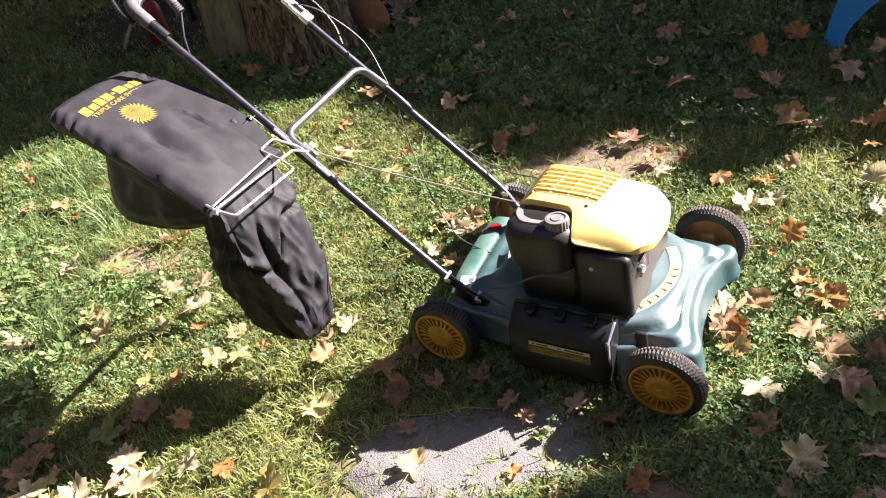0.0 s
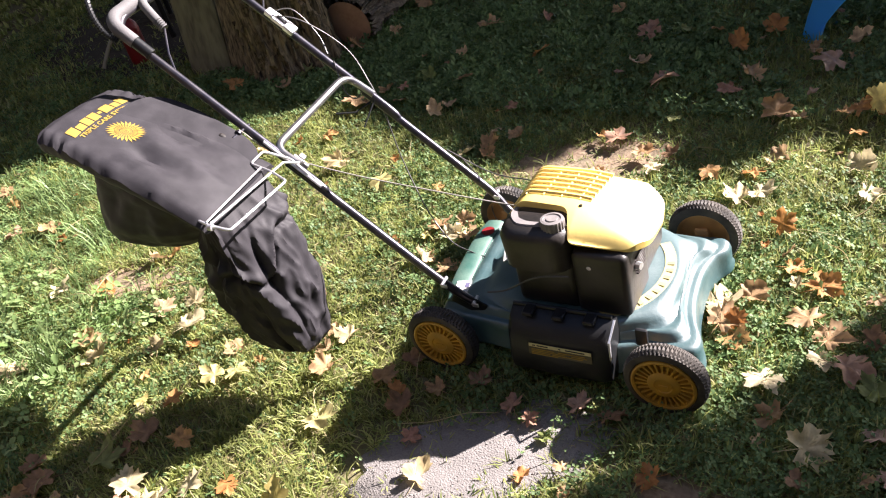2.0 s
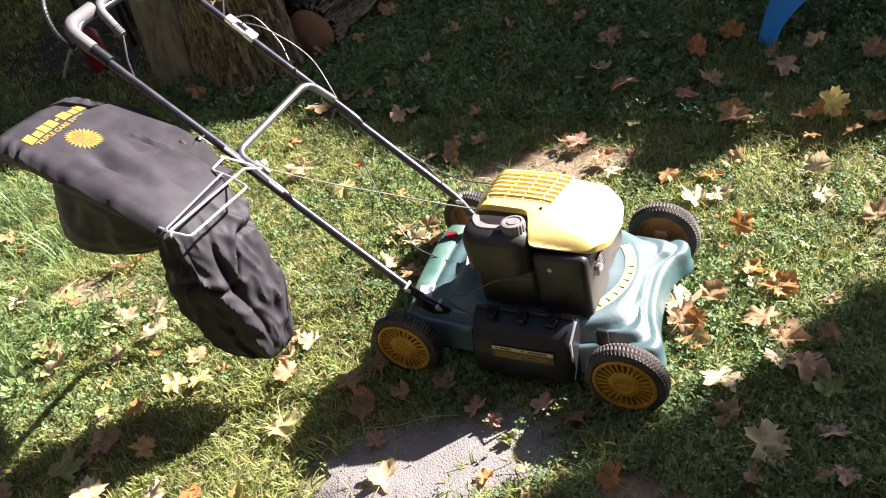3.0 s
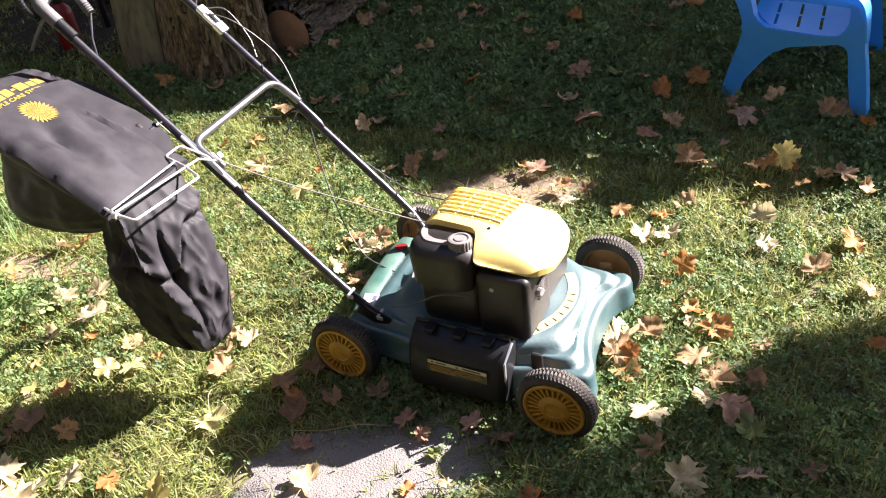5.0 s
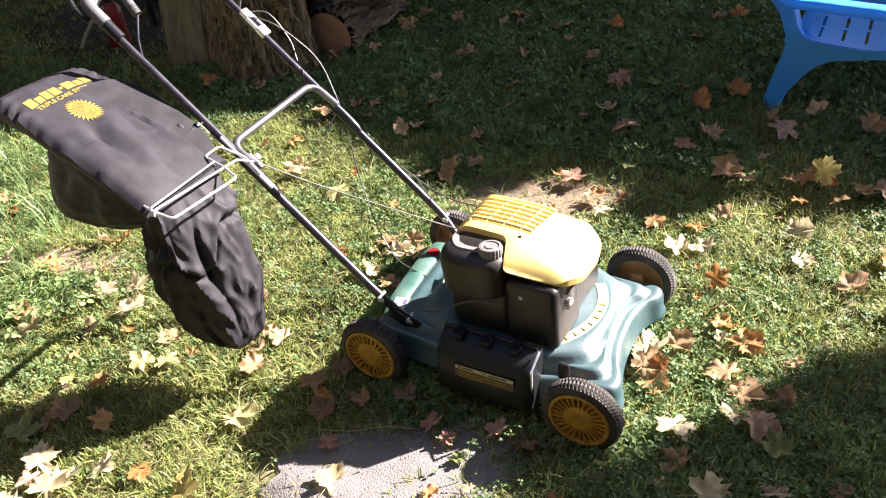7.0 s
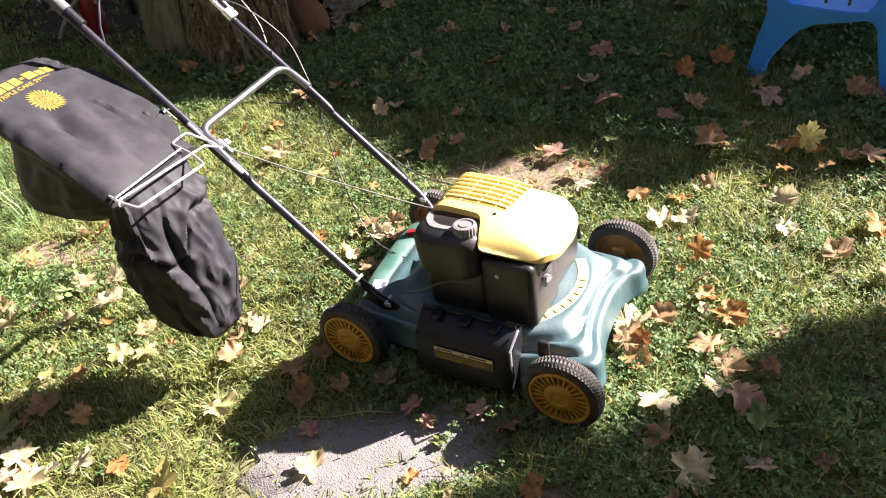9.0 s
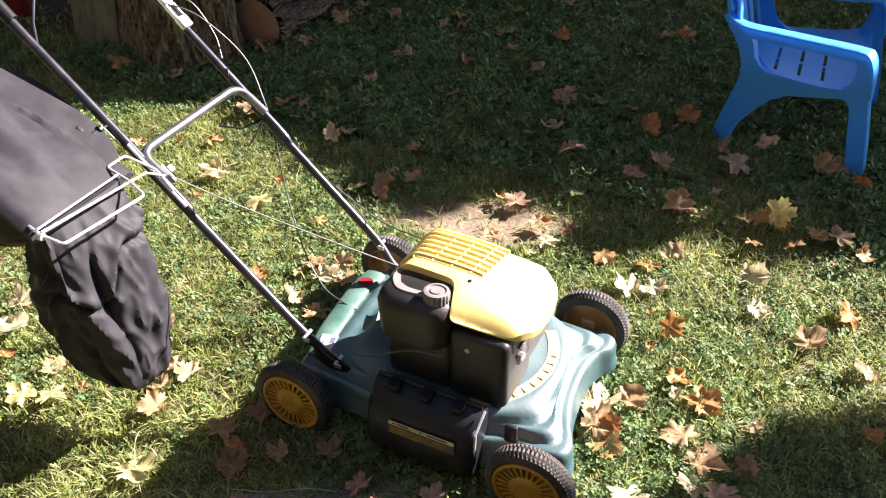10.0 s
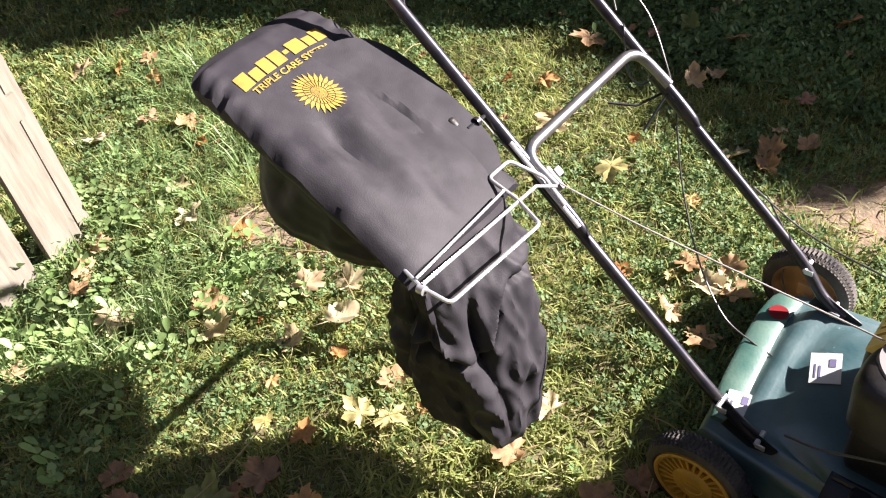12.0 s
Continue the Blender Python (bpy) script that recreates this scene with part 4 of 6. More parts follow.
    # cables
    cables = [
        [on(-0.63, 0.49, 0.035), on(-0.56, 0.53, 0.06), on(-0.46, 0.56, 0.05), on(-0.38, 0.52, 0.03), on(-0.345, 0.50, -0.02), (-0.30, 0.46, 0.36), (-0.22, 0.40, 0.23), (-0.13, 0.35, 0.155), (-0.055, 0.335, 0.132), (-0.01, 0.33, 0.125)],
        [on(-0.64, 0.51, 0.03), on(-0.60, 0.55, 0.05), on(-0.54, 0.55, 0.03), on(-0.50, 0.52, 0.015)],
        [on(-0.47, 0.50, 0.03), on(-0.44, 0.47, -0.02), on(-0.41, 0.47, -0.02), on(-0.39, 0.49, 0.012)],
        [on(-0.17, 0.512, 0.012), (-0.07, 0.52, 0.30), (0.02, 0.49, 0.30), (0.12, 0.44, 0.33), (0.20, 0.40, 0.345)],
    ]
    for c in cables:
        bm = bmesh.new()
        sweep(bm, smooth_curve(c, 8), 0.0020, 8)
        part("cable", bm, M_CABLE, mower)
    bm = bmesh.new()
    rope = [on(-0.498, 0.085, 0.02), on(-0.43, 0.11, 0.0), (-0.25, 0.15, 0.515), (-0.02, 0.195, 0.448), (0.14, 0.225, 0.406), (0.24, 0.212, 0.41), (0.30, 0.205, 0.405)]
    sweep(bm, smooth_curve(rope, 8), 0.0017, 8)
    part("starter_rope", bm, M_ROPE, mower, "thin worn starter rope")
    bm = bmesh.new()
    sweep(bm, smooth_curve([(0.10, 0.135, 0.175), (0.17, 0.118, 0.21), (0.27, 0.098, 0.283), (0.36, 0.1, 0.30)], 6), 0.0025, 8)
    part("cable", bm, M_CABLE, mower)
    # brake spring hanging from the far tube
    bm = bmesh.new()
    sweep(bm, smooth_curve([on(-0.14, 0.52, 0.02), (-0.09, 0.56, 0.2), (-0.10, 0.57, 0.11), (-0.075, 0.55, 0.06)], 6), 0.002, 6)
    part("cable", bm, M_CABLE, mower)


M_DECAL = material("faded_decal", (0.5, 0.43, 0.2), 0.45, spots=(0.25, 0.27, 0.15), scale=20, amount=0.7)
M_DECALMARK = material("faded_decal_mark", (0.36, 0.33, 0.16), 0.5)
M_RIMDIRT = material("dirty_rim", (0.5, 0.27, 0.10), 0.8, spots=(0.14, 0.09, 0.05), scale=30, amount=0.7)
M_LABEL = material("label_ground", (0.05, 0.038, 0.012), 0.5, amount=0.3)
M_BLUEGREY = material("label_ink", (0.12, 0.11, 0.2), 0.6)
M_SLOT = material("slot_shadow_plastic", (0.30, 0.19, 0.03), 0.6, amount=0.3)
M_TUBEBRIGHT = material("worn_steel_tube", (0.3, 0.3, 0.31), 0.3, 0.85, spots=(0.12, 0.11, 0.11), scale=35, amount=0.6)
M_ROPE = material("rope", (0.3, 0.28, 0.25), 0.8)
the_mower = build_mower()
build_handle(the_mower)


# ---- the grass catcher bag that hangs from the handle ----
BAG = [  # near edge x, z; far edge x, z; underside z
    (-0.362, 0.632, -0.392, 0.602, 0.592), (-0.48, 0.700, -0.50, 0.657, 0.630), (-0.58, 0.752, -0.61, 0.706, 0.672), (-0.67, 0.798, -0.72, 0.750, 0.715),
    (-0.74, 0.830, -0.80, 0.778, 0.745), (-0.79, 0.846, -0.87, 0.795, 0.762), (-0.825, 0.838, -0.92, 0.792, 0.768), (-0.84, 0.812, -0.935, 0.772, 0.76)]


def bag_row(u):
    """The five sizes of the bag's section at u, 0 at the wire frame and 1 at the rear."""
    f = u * (len(BAG) - 1)
    i = min(int(f), len(BAG) - 2)
    return [a + (b - a) * (f - i) for a, b in zip(BAG[i], BAG[i + 1])]


def bag_top(u, v):
    """A place on the bag's top, v from the near edge (0) to the far one (1)."""
    xn, zn, xf, zf, _ = bag_row(u)
    end = max(0.0, (u - 0.70) / 0.30) ** 3
    y0, y1 = -0.254 + 0.085 * end, 0.055 + 0.022 * min(1, u * 2) - 0.06 * end
    arch = 0.012 * math.sin(math.pi * v) * math.sin(math.pi * min(1, u * 1.1)) ** 0.5
    wave = 0.0
    body = math.sin(math.pi * min(1, u * 1.15)) ** 2
    for v0, du, w, h in ((0.20, 0.10, 0.06, 0.008), (0.33, 0.15, 0.065, -0.015), (0.47, 0.05, 0.07, 0.008), (0.65, -0.60, 0.05, -0.014), (0.735, -0.60, 0.04, 0.013), (0.84, -0.30, 0.04, -0.010), (0.92, 0.10, 0.04, 0.006)):
        wave += 1.5 * h * math.exp(-((v - v0 - du * (u - 0.35)) / w) ** 2) * body
    printed = min(1.0, max(0.0, (u - 0.27) / 0.09)) * min(1.0, max(0.0, (0.93 - v) / 0.12)) * min(1.0, max(0.0, (v - 0.02) / 0.1))
    wave *= 1 - printed
    edge = 0.0045 * (math.sin(46 * u + 3 * math.sin(9 * u)) + 0.6 * math.sin(83 * u + 1))   # gathered seams
    wave += edge * (max(0.0, 1 - v / 0.16) + max(0.0, 1 - (1 - v) / 0.16)) * min(1, 4 * u)
    wave -= 0.022 * max(0.0, 1 - v / 0.10) ** 2 + 0.016 * max(0.0, 1 - (1 - v) / 0.08) ** 2
    return Vector((xn + (xf - xn) * v, y0 + (y1 - y0) * v, zn + (zf - zn) * v + arch + wave))


def bag_relief(p, u):
    """Soft lengthwise hollows of the cloth, calmer towards the rear."""
    q = Vector((p.x * 4, p.y * 13, p.z * 4))
    calm = 1.0 - 0.8 * min(1.0, max(0.0, (u - 0.27) / 0.10))
    return (noise.noise(q) * 0.010 + noise.noise(q * 2.3) * 0.005 + noise.noise(Vector((p.x * 22, p.y * 26, 3))) * 0.002) * calm


def build_bag():
    bag = thing("grass_catcher_bag", "limp black fabric grass catcher bag hanging from the mower handle", "grass bag", at=(-0.4, -0.1, 0.6))
    bm = bmesh.new()
    rings = []
    for i in range(57):
        u = i / 56
        row = bag_row(u)
        ring = [bag_top(u, k / 28) for k in range(29)]
        lowest = row[4]
        a, b = ring[-1], ring[0]
        for k in range(1, 36):                       # underside, bellied
            th = math.pi * k / 36
            c, e = math.cos(th), math.sin(th) ** 0.7
            w = 0.5 - 0.5 * math.copysign(abs(c) ** 0.5, c)
            p = a.lerp(b, w)
            p.z += (lowest - p.z) * e
            ring.append(p)
        rings.append(ring)
    for i, ring in enumerate(rings):                 # folds and creases
        for k, p in enumerate(ring):
            edge = min(1.0, i / 5)
            d = bag_relief(p, i / 56)
            pucker = 0.0035 * (math.sin(i * 0.9) + 0.7 * math.sin(i * 1.7 + 1)) * (1 if k in (0, 28) else 0.6 if k in (1, 27, 29, 63) else 0.25 if k in (2, 26) else 0)
            ring[k] = p + Vector((0.2 * d, 0.3 * d, d * edge + pucker))
    loft(bm, rings)
    part("upper_sack", bm, M_CLOTH, bag, "faded black woven top and side panels")
    # limp side pouch that sags under the panel: rear x, front x, z at the rear and at the front, half width
    sag = [(-0.745, -0.40, 0.800, 0.618, 0.128), (-0.775, -0.405, 0.735, 0.604, 0.124), (-0.828, -0.415, 0.652, 0.588, 0.120), (-0.878, -0.435, 0.562, 0.570, 0.120), (-0.895, -0.450, 0.503, 0.542, 0.116),
           (-0.882, -0.475, 0.460, 0.512, 0.106), (-0.842, -0.515, 0.438, 0.482, 0.090), (-0.775, -0.56, 0.431, 0.456, 0.06)]
    bm = bmesh.new()
    rings = []
    for i in range(57):
        f = i / 8
        j = min(int(f), len(sag) - 2)
        t = f - j
        x0, x1, z0, z1, half = [a + (b - a) * t for a, b in zip(sag[j], sag[j + 1])]
        ring = []
        for k in range(96):
            a = 2 * math.pi * k / 96
            ca, sa = math.cos(a), math.sin(a)
            r = (abs(ca) ** 3.4 + abs(sa) ** 3.4) ** (-1 / 3.4)
            w = 0.5 + 0.5 * r * ca
            fold = 0.010 * noise.noise(Vector((7 * w, 2.2 * sa + 3, 0.09 * i))) + 0.005 * noise.noise(Vector((15 * w + 2, 4 * sa, 0.2 * i)))
            fold *= min(1, i / 10)
            ring.append(Vector((x0 + (x1 - x0) * w + fold * ca, -0.066 + (half * 1.17 + fold) * r * sa, z0 + (z1 - z0) * w + 0.4 * fold)))
        rings.append(ring)
    loft(bm, rings)
    part("side_pouch", bm, M_CLOTH, bag, "sagging black cloth pouch under the panel")
    # lower chute: straight drapes, a hard cross fold near the top and an overlapping front flap
    rows = [(0.612, -0.414, -0.368, -0.226, 0.000), (0.57, -0.438, -0.345, -0.226, -0.004), (0.50, -0.474, -0.322, -0.228, 0.006), (0.42, -0.506, -0.305, -0.226, 0.006), (0.34, -0.520, -0.292, -0.222, 0.004),
            (0.26, -0.510, -0.282, -0.216, -0.004), (0.20, -0.474, -0.278, -0.206, -0.034), (0.165, -0.440, -0.284, -0.190, -0.055), (0.145, -0.412, -0.298, -0.170, -0.075), (0.137, -0.39, -0.318, -0.15, -0.09)]
    bm = bmesh.new()
    rings = []
    per, around = 14, 150
    drapes = [(0.35, 0.10, 0.010, 0.5), (0.95, 0.07, -0.013, -0.4), (1.5, 0.10, 0.009, 0.6), (2.3, 0.09, -0.010, 0.3), (3.0, 0.08, 0.008, -0.5), (3.75, 0.09, -0.016, 0.55), (4.05, 0.05, 0.012, 0.5), (4.45, 0.08, -0.012, -0.35),
              (4.72, 0.05, 0.011, -0.2), (5.1, 0.09, -0.015, 0.45), (5.42, 0.05, 0.012, 0.3), (5.8, 0.10, -0.010, -0.6)]
    for i in range((len(rows) - 1) * per + 1):
        f = i / per
        j = min(int(f), len(rows) - 2)
        z, x0, x1, y0, y1 = [a + (b - a) * (f - j) for a, b in zip(rows[j], rows[j + 1])]
        ring = []
        for k in range(around):
            a = 2 * math.pi * k / around
            ca, sa = math.cos(a), math.sin(a)
            ex = 3.6
            r = (abs(ca) ** ex + abs(sa) ** ex) ** (-1 / ex)
            p = Vector(((x0 + x1) / 2 + (x1 - x0) / 2 * r * ca, (y0 + y1) / 2 + (y1 - y0) / 2 * r * sa, z))
            d = 0.0
            for a0, w, h, slope in drapes:                # folds that run down the cloth, each a little askew
                at = a0 + slope * (0.35 - z) + 0.12 * math.sin(14 * z + 3 * a0)
                off = (a - at + math.pi) % (2 * math.pi) - math.pi
                d += 1.5 * h * math.exp(-(off / (0.75 * w)) ** 2) * (0.55 + 0.45 * math.sin(9 * z + 5 * a0))
            line = z - 0.462 - 0.05 * math.sin(2 * a) - 0.02 * math.sin(5 * a + 1)
            d += 0.014 * math.exp(-((line - 0.022) / 0.020) ** 2) - 0.016 * math.exp(-(line / 0.011) ** 2)
            d += 0.012 * noise.noise(Vector((3 * ca + 9, 3 * sa, 11 * z))) + 0.018 * (0.3 - abs(noise.noise(Vector((4 * ca, 4 * sa + 4, 13 * z)))))
            flap = (a - 4.18 - 0.9 * (0.36 - z) + math.pi) % (2 * math.pi) - math.pi
            if 0.19 < z < 0.44:
                d += 0.011 * min(1, max(0, (flap + 0.03) / 0.05)) * max(0, 1 - max(0, flap) / 1.1) * min(1, (z - 0.19) / 0.03, (0.44 - z) / 0.012)
            g = d * min(1, (0.612 - z) / 0.10) * min(1, 0.25 + (z - 0.137) / 0.06)
            ring.append(p + Vector((ca * g, sa * g, 0.2 * g)))
        rings.append(ring)
    loft(bm, rings)
    part("lower_chute", bm, M_CLOTH, bag, "crumpled black fabric chute hanging down")
    # wire frame
    bm = bmesh.new()
    sweep(bm, rounded_path([(-0.425, -0.229, 0.632), (-0.335, -0.252, 0.630), (-0.286, -0.244, 0.617), (-0.292, -0.02, 0.602), (-0.352, 0.0, 0.612), (-0.415, 0.004, 0.628), (-0.412, 0.056, 0.632), (-0.372, 0.098, 0.585), (-0.33, 0.097, 0.54)], 0.010, 4), 0.0034, 8)
    wf = part("wire_frame", bm, M_CHROME, bag, "bright zinc wire frame")
    bm = bmesh.new()
    sweep(bm, [(-0.333, -0.25, 0.634), (-0.352, 0.05, 0.606), (-0.347, 0.098, 0.575)], 0.0032, 8)
    part("wire_bar", bm, M_CHROME, wf)
    bm = bmesh.new()
    sweep(bm, [(-0.350, -0.246, 0.634), (-0.374, -0.006, 0.626)], 0.0026, 8)
    part("wire_bar", bm, M_CHROME, wf)
    bm = bmesh.new()
    sweep(bm, [(-0.338, -0.254, 0.628), (-0.326, -0.254, 0.628)], 0.008, 10)
    part("wire_clamp", bm, M_CHROME, wf)
    bm = bmesh.new()
    sweep(bm, [(-0.30, 0.096, 0.505), (-0.44, 0.096, 0.634)], [0.0045, 0.0045], 8)
    part("hook_rail", bm, M_CHROME, wf, "bright metal strip along the tube")
    bm = bmesh.new()
    sweep(bm, smooth_curve([(-0.37, -0.10, 0.13), (-0.36, -0.085, 0.112), (-0.345, -0.10, 0.108), (-0.35, -0.115, 0.125)], 5), 0.0025, 6)
    part("hook", bm, M_CHROME, bag, "small wire hook")

    # print: metres across (t) and towards the rear (s) from the sun's middle
    def on_bag(t, s, lift=0.0016):
        v = min(1.0, max(0.0, 0.44 + t / 0.329))
        x, lo, hi = -0.672 - s, 0.0, 1.0
        for _ in range(22):
            u = (lo + hi) / 2
            lo, hi = (u, hi) if bag_top(u, v).x > x else (lo, u)
        p = bag_top(u, v)
        d = bag_relief(p, u)
        return p + Vector((0.2 * d, 0.3 * d, d + lift))

    def shape(bm, outline, lift=0.0016):
        c = [sum(o[i] for o in outline) / len(outline) for i in (0, 1)]
        vs = [bm.verts.new(on_bag(*o, lift)) for o in outline]
        mid = bm.verts.new(on_bag(*c, lift))
        for a, b in zip(vs, vs[1:] + vs[:1]):
            bm.faces.new((a, b, mid))

    bm = bmesh.new()
    for k in range(26):
        a = 2 * math.pi * k / 26
        def at(r, da):
            return (0.004 + r * math.cos(a + da), r * math.sin(a + da) - 0.003)
        shape(bm, [at(0.026, -0.10), at(0.034, -0.09), at(0.045, 0.03), at(0.034, 0.10), at(0.026, 0.08)])
        shape(bm, [at(0.0145, -0.10), at(0.025, -0.04), at(0.025, 0.12), at(0.0145, 0.05)])
        shape(bm, [at(0.001, -0.09), at(0.0135, -0.02), at(0.0135, 0.14), at(0.001, 0.04)])
    part("sun_print", bm, M_PRINT, bag, "yellow sunburst print")
    # maker's name as plain blocks
    x = -0.098
    for w, h in ((0.024, 0.036), (0.02, 0.027), (0.022, 0.036), (0.024, 0.036), (0.01, 0.010), (0.031, 0.036), (0.02, 0.027), (0.024, 0.036)):
        bm = bmesh.new()
        w, y0 = w * 1.11, 0.088 + (0.011 if h < 0.02 else 0)
        cells = [[bm.verts.new(on_bag(x + w * a / 4, y0 + h * 0.85 * b / 4 + 0.019 + 0.25 * (x + w * a / 4 - 0.129))) for b in range(5)] for a in range(5)]
        for a in range(4):
            for b in range(4):
                bm.faces.new((cells[a][b], cells[a + 1][b], cells[a + 1][b + 1], cells[a][b + 1]))
        part("print_block", bm, M_PRINT, bag)
        x += w + 0.0042
    # tag line, lettered
    cu = bpy.data.curves.new("lettering", "FONT")
    cu.body, cu.size = "TRIPLE CARE SYSTEM", 0.0175
    cu.offset = 0.0004
    tmp = bpy.data.objects.new("lettering", cu)
    scene.collection.objects.link(tmp)
    dep = bpy.context.evaluated_depsgraph_get()
    me = bpy.data.meshes.new_from_object(tmp.evaluated_get(dep))
    bpy.data.objects.remove(tmp)
    xs = [v.co.x for v in me.vertices]
    w = max(xs) - min(xs)
    for v in me.vertices:
        along = (v.co.x - min(xs)) / w * 0.193 - 0.087
        v.co = on_bag(along, v.co.y + 0.079 + 0.22 * (along - 0.106), 0.0018)
    me.materials.append(M_PRINT)
    ob = new("lettering", me)
    ob.parent = bag
    ob.matrix_parent_inverse = bag.matrix_basis.inverted()
    tagged(ob, "yellow printed line TRIPLE CARE SYSTEM")


# ---- the blue garden chair ----
def build_chair():
    ch = thing("garden_chair", "blue plastic garden armchair standing on the shaded lawn", "chair", at=(0.61, 1.98, 0))
    base, along, across = Vector((0.612, 1.972, 0)), Vector((0.9715, -0.237, 0)), Vector((0.237, 0.9715, 0))
    MIDDLE = 2.19                                    # the chair's plane of symmetry, in y

    def put(s, off, z, far):
        p = base + along * s + across * off + Vector((0, 0, z))
        return Vector((p.x, 2 * MIDDLE - p.y, p.z)) if far else p

    rear = [(-0.03, -0.015), (-0.007, 0.09), (0.015, 0.17), (0.035, 0.24), (0.041, 0.29), (0.028, 0.335), (0.010, 0.378), (-0.012, 0.41), (-0.042, 0.44)]
    window = [(-0.01, 0.446), (0.035, 0.43), (0.062, 0.40), (0.076, 0.36), (0.09, 0.324), (0.13, 0.303), (0.25, 0.297), (0.36, 0.301), (0.415, 0.318), (0.425, 0.38), (0.42, 0.435)]
    front = [(0.45, 0.44), (0.468, 0.41), (0.478, 0.36), (0.488, 0.30), (0.518, 0.15), (0.545, -0.015)]
    arch = [(0.485, -0.015), (0.477, 0.04), (0.456, 0.14), (0.440, 0.235), (0.424, 0.280), (0.385, 0.276), (0.35, 0.268), (0.27, 0.25), (0.193, 0.23), (0.16, 0.2), (0.12, 0.155), (0.08, 0.1), (0.05, 0.05), (0.036, -0.015)]
    outline = []
    for piece in (rear, window, front, arch):
        outline += [(p.x, p.y) for p in smooth_curve([(a, b, 0) for a, b in piece], 3)]
    for far in (False, True):
        bm = bmesh.new()
        near_face = [bm.verts.new(put(a, -0.006, b, far)) for a, b in outline]
        back_face = [bm.verts.new(put(a, 0.030, b, far)) for a, b in outline]
        bm.faces.new(near_face)
        bm.faces.new(back_face[::-1])
        for k in range(len(outline)):
            q = (k + 1) % len(outline)
            bm.faces.new((near_face[k], back_face[k], back_face[q], near_face[q]))
        rim = [e for e in bm.edges if len(e.link_faces) == 2 and any(len(f.verts) > 4 for f in e.link_faces)]
        bmesh.ops.bevel(bm, geom=rim, offset=0.007, segments=3, affect="EDGES", profile=0.5, clamp_overlap=True)
        bmesh.ops.triangulate(bm, faces=[f for f in bm.faces if len(f.verts) > 4])
        part("side_frame", bm, M_BLUE, ch, "moulded blue side with two legs and a smooth arch")
        # armrest, rounded over the front leg and swept up into the back
        bm = bmesh.new()
        path = smooth_curve([(0.494, 0.30, 0.028), (0.487, 0.35, 0.040), (0.475, 0.405, 0.056), (0.455, 0.440, 0.066), (0.425, 0.452, 0.062), (0.30, 0.452, 0.058), (0.15, 0.450, 0.056), (0.05, 0.448, 0.054),
                             (0.0, 0.454, 0.050), (-0.03, 0.468, 0.046), (-0.05, 0.495, 0.042), (-0.062, 0.535, 0.04), (-0.078, 0.61, 0.04), (-0.098, 0.72, 0.04)], 5)
        rings = []
        for k, p in enumerate(path):
            d = path[max(0, k - 1)] - path[min(len(path) - 1, k + 1)]
            d = Vector((d.x, d.y)).normalized()
            nx, nz = d.y, -d.x
            if nz < 0 and abs(d.x) > 0.5:
                nx, nz = -nx, -nz
            nx, nz = (nx, nz) if nx * (1 if k < 20 else -1) > -0.3 or nz > 0 else (-nx, -nz)
            skirt = 0.034 if 0.0 < p.x < 0.44 else 0.02
            rings.append([put(p.x + nx * h, o, p.y + nz * h, far) for o, h in ((-0.010, -skirt), (-0.011, -0.006), (-0.006, 0.0), (p.z - 0.008, 0.001), (p.z, -0.005), (p.z, -0.014), (0.0, -0.014), (-0.004, -skirt))])
        loft(bm, rings)
        part("armrest", bm, M_BLUE, ch, "sunlit blue armrest" if not far else "")
    # seat with two rows of slots
    bm = bmesh.new()
    xs = [0.665, 0.70, 0.754, 0.766, 0.80, 0.838, 0.850, 0.885, 0.919, 0.931, 0.98, 1.03, 1.075]
    vs = [0.0, 0.07, 0.33, 0.37, 0.60, 0.66, 0.93, 1.0]
    grid = []
    for x in xs:
        y0 = 1.972 - 0.244 * (x - 0.612) - 0.002
        y1 = 2 * MIDDLE - y0
        lean = 0.0 if x < 0.7 else 0.022
        z = 0.288 - 0.006 * math.sin(math.pi * (x - 0.665) / 0.41) + 0.012 * max(0.0, (x - 0.95) / 0.1)
        row = []
        for v in vs:
            y = y0 + (y1 - y0) * (v if v in (0.0, 1.0) else 0.06 + 0.88 * v)
            row.append(bm.verts.new((x - lean * (v - 0.1), y, z + 0.012 * (2 * v - 1) ** 6)))
        grid.append(row)
    for i in range(len(xs) - 1):
        for k in range(len(vs) - 1):
            if i in (2, 5, 8) and k in (1, 3, 5):
                continue
            bm.faces.new((grid[i][k], grid[i + 1][k], grid[i + 1][k + 1], grid[i][k + 1]))
    bmesh.ops.recalc_face_normals(bm, faces=bm.faces[:])
    bmesh.ops.solidify(bm, geom=bm.faces[:], thickness=0.007)
    part("seat", bm, M_BLUE, ch, "blue plastic seat with slots")
    for k in range(5):
        bm = bmesh.new()
        y = 2.03 + 0.32 * k / 4
        rings = []
        for i in range(9):
            z = 0.29 + 0.07 * i
            x = 0.655 - 0.17 * (i / 8) ** 1.1 - 0.02 * math.sin(math.pi * k / 4)
            rings.append([(x, y - 0.033, z), (x, y + 0.033, z), (x - 0.010, y + 0.030, z), (x - 0.010, y - 0.030, z)])
        loft(bm, rings)
        part("back_slat", bm, M_BLUE, ch)
    bm = bmesh.new()
    rings = []
    for k in range(15):
        y = 1.985 + 0.41 * k / 14
        z = 0.83 + 0.06 * math.sin(math.pi * k / 14)
        rings.append([(0.495, y, z - 0.11), (0.475, y, z), (0.45, y, z), (0.47, y, z - 0.11)])
    loft(bm, rings)
    part("back_rail", bm, M_BLUE, ch)


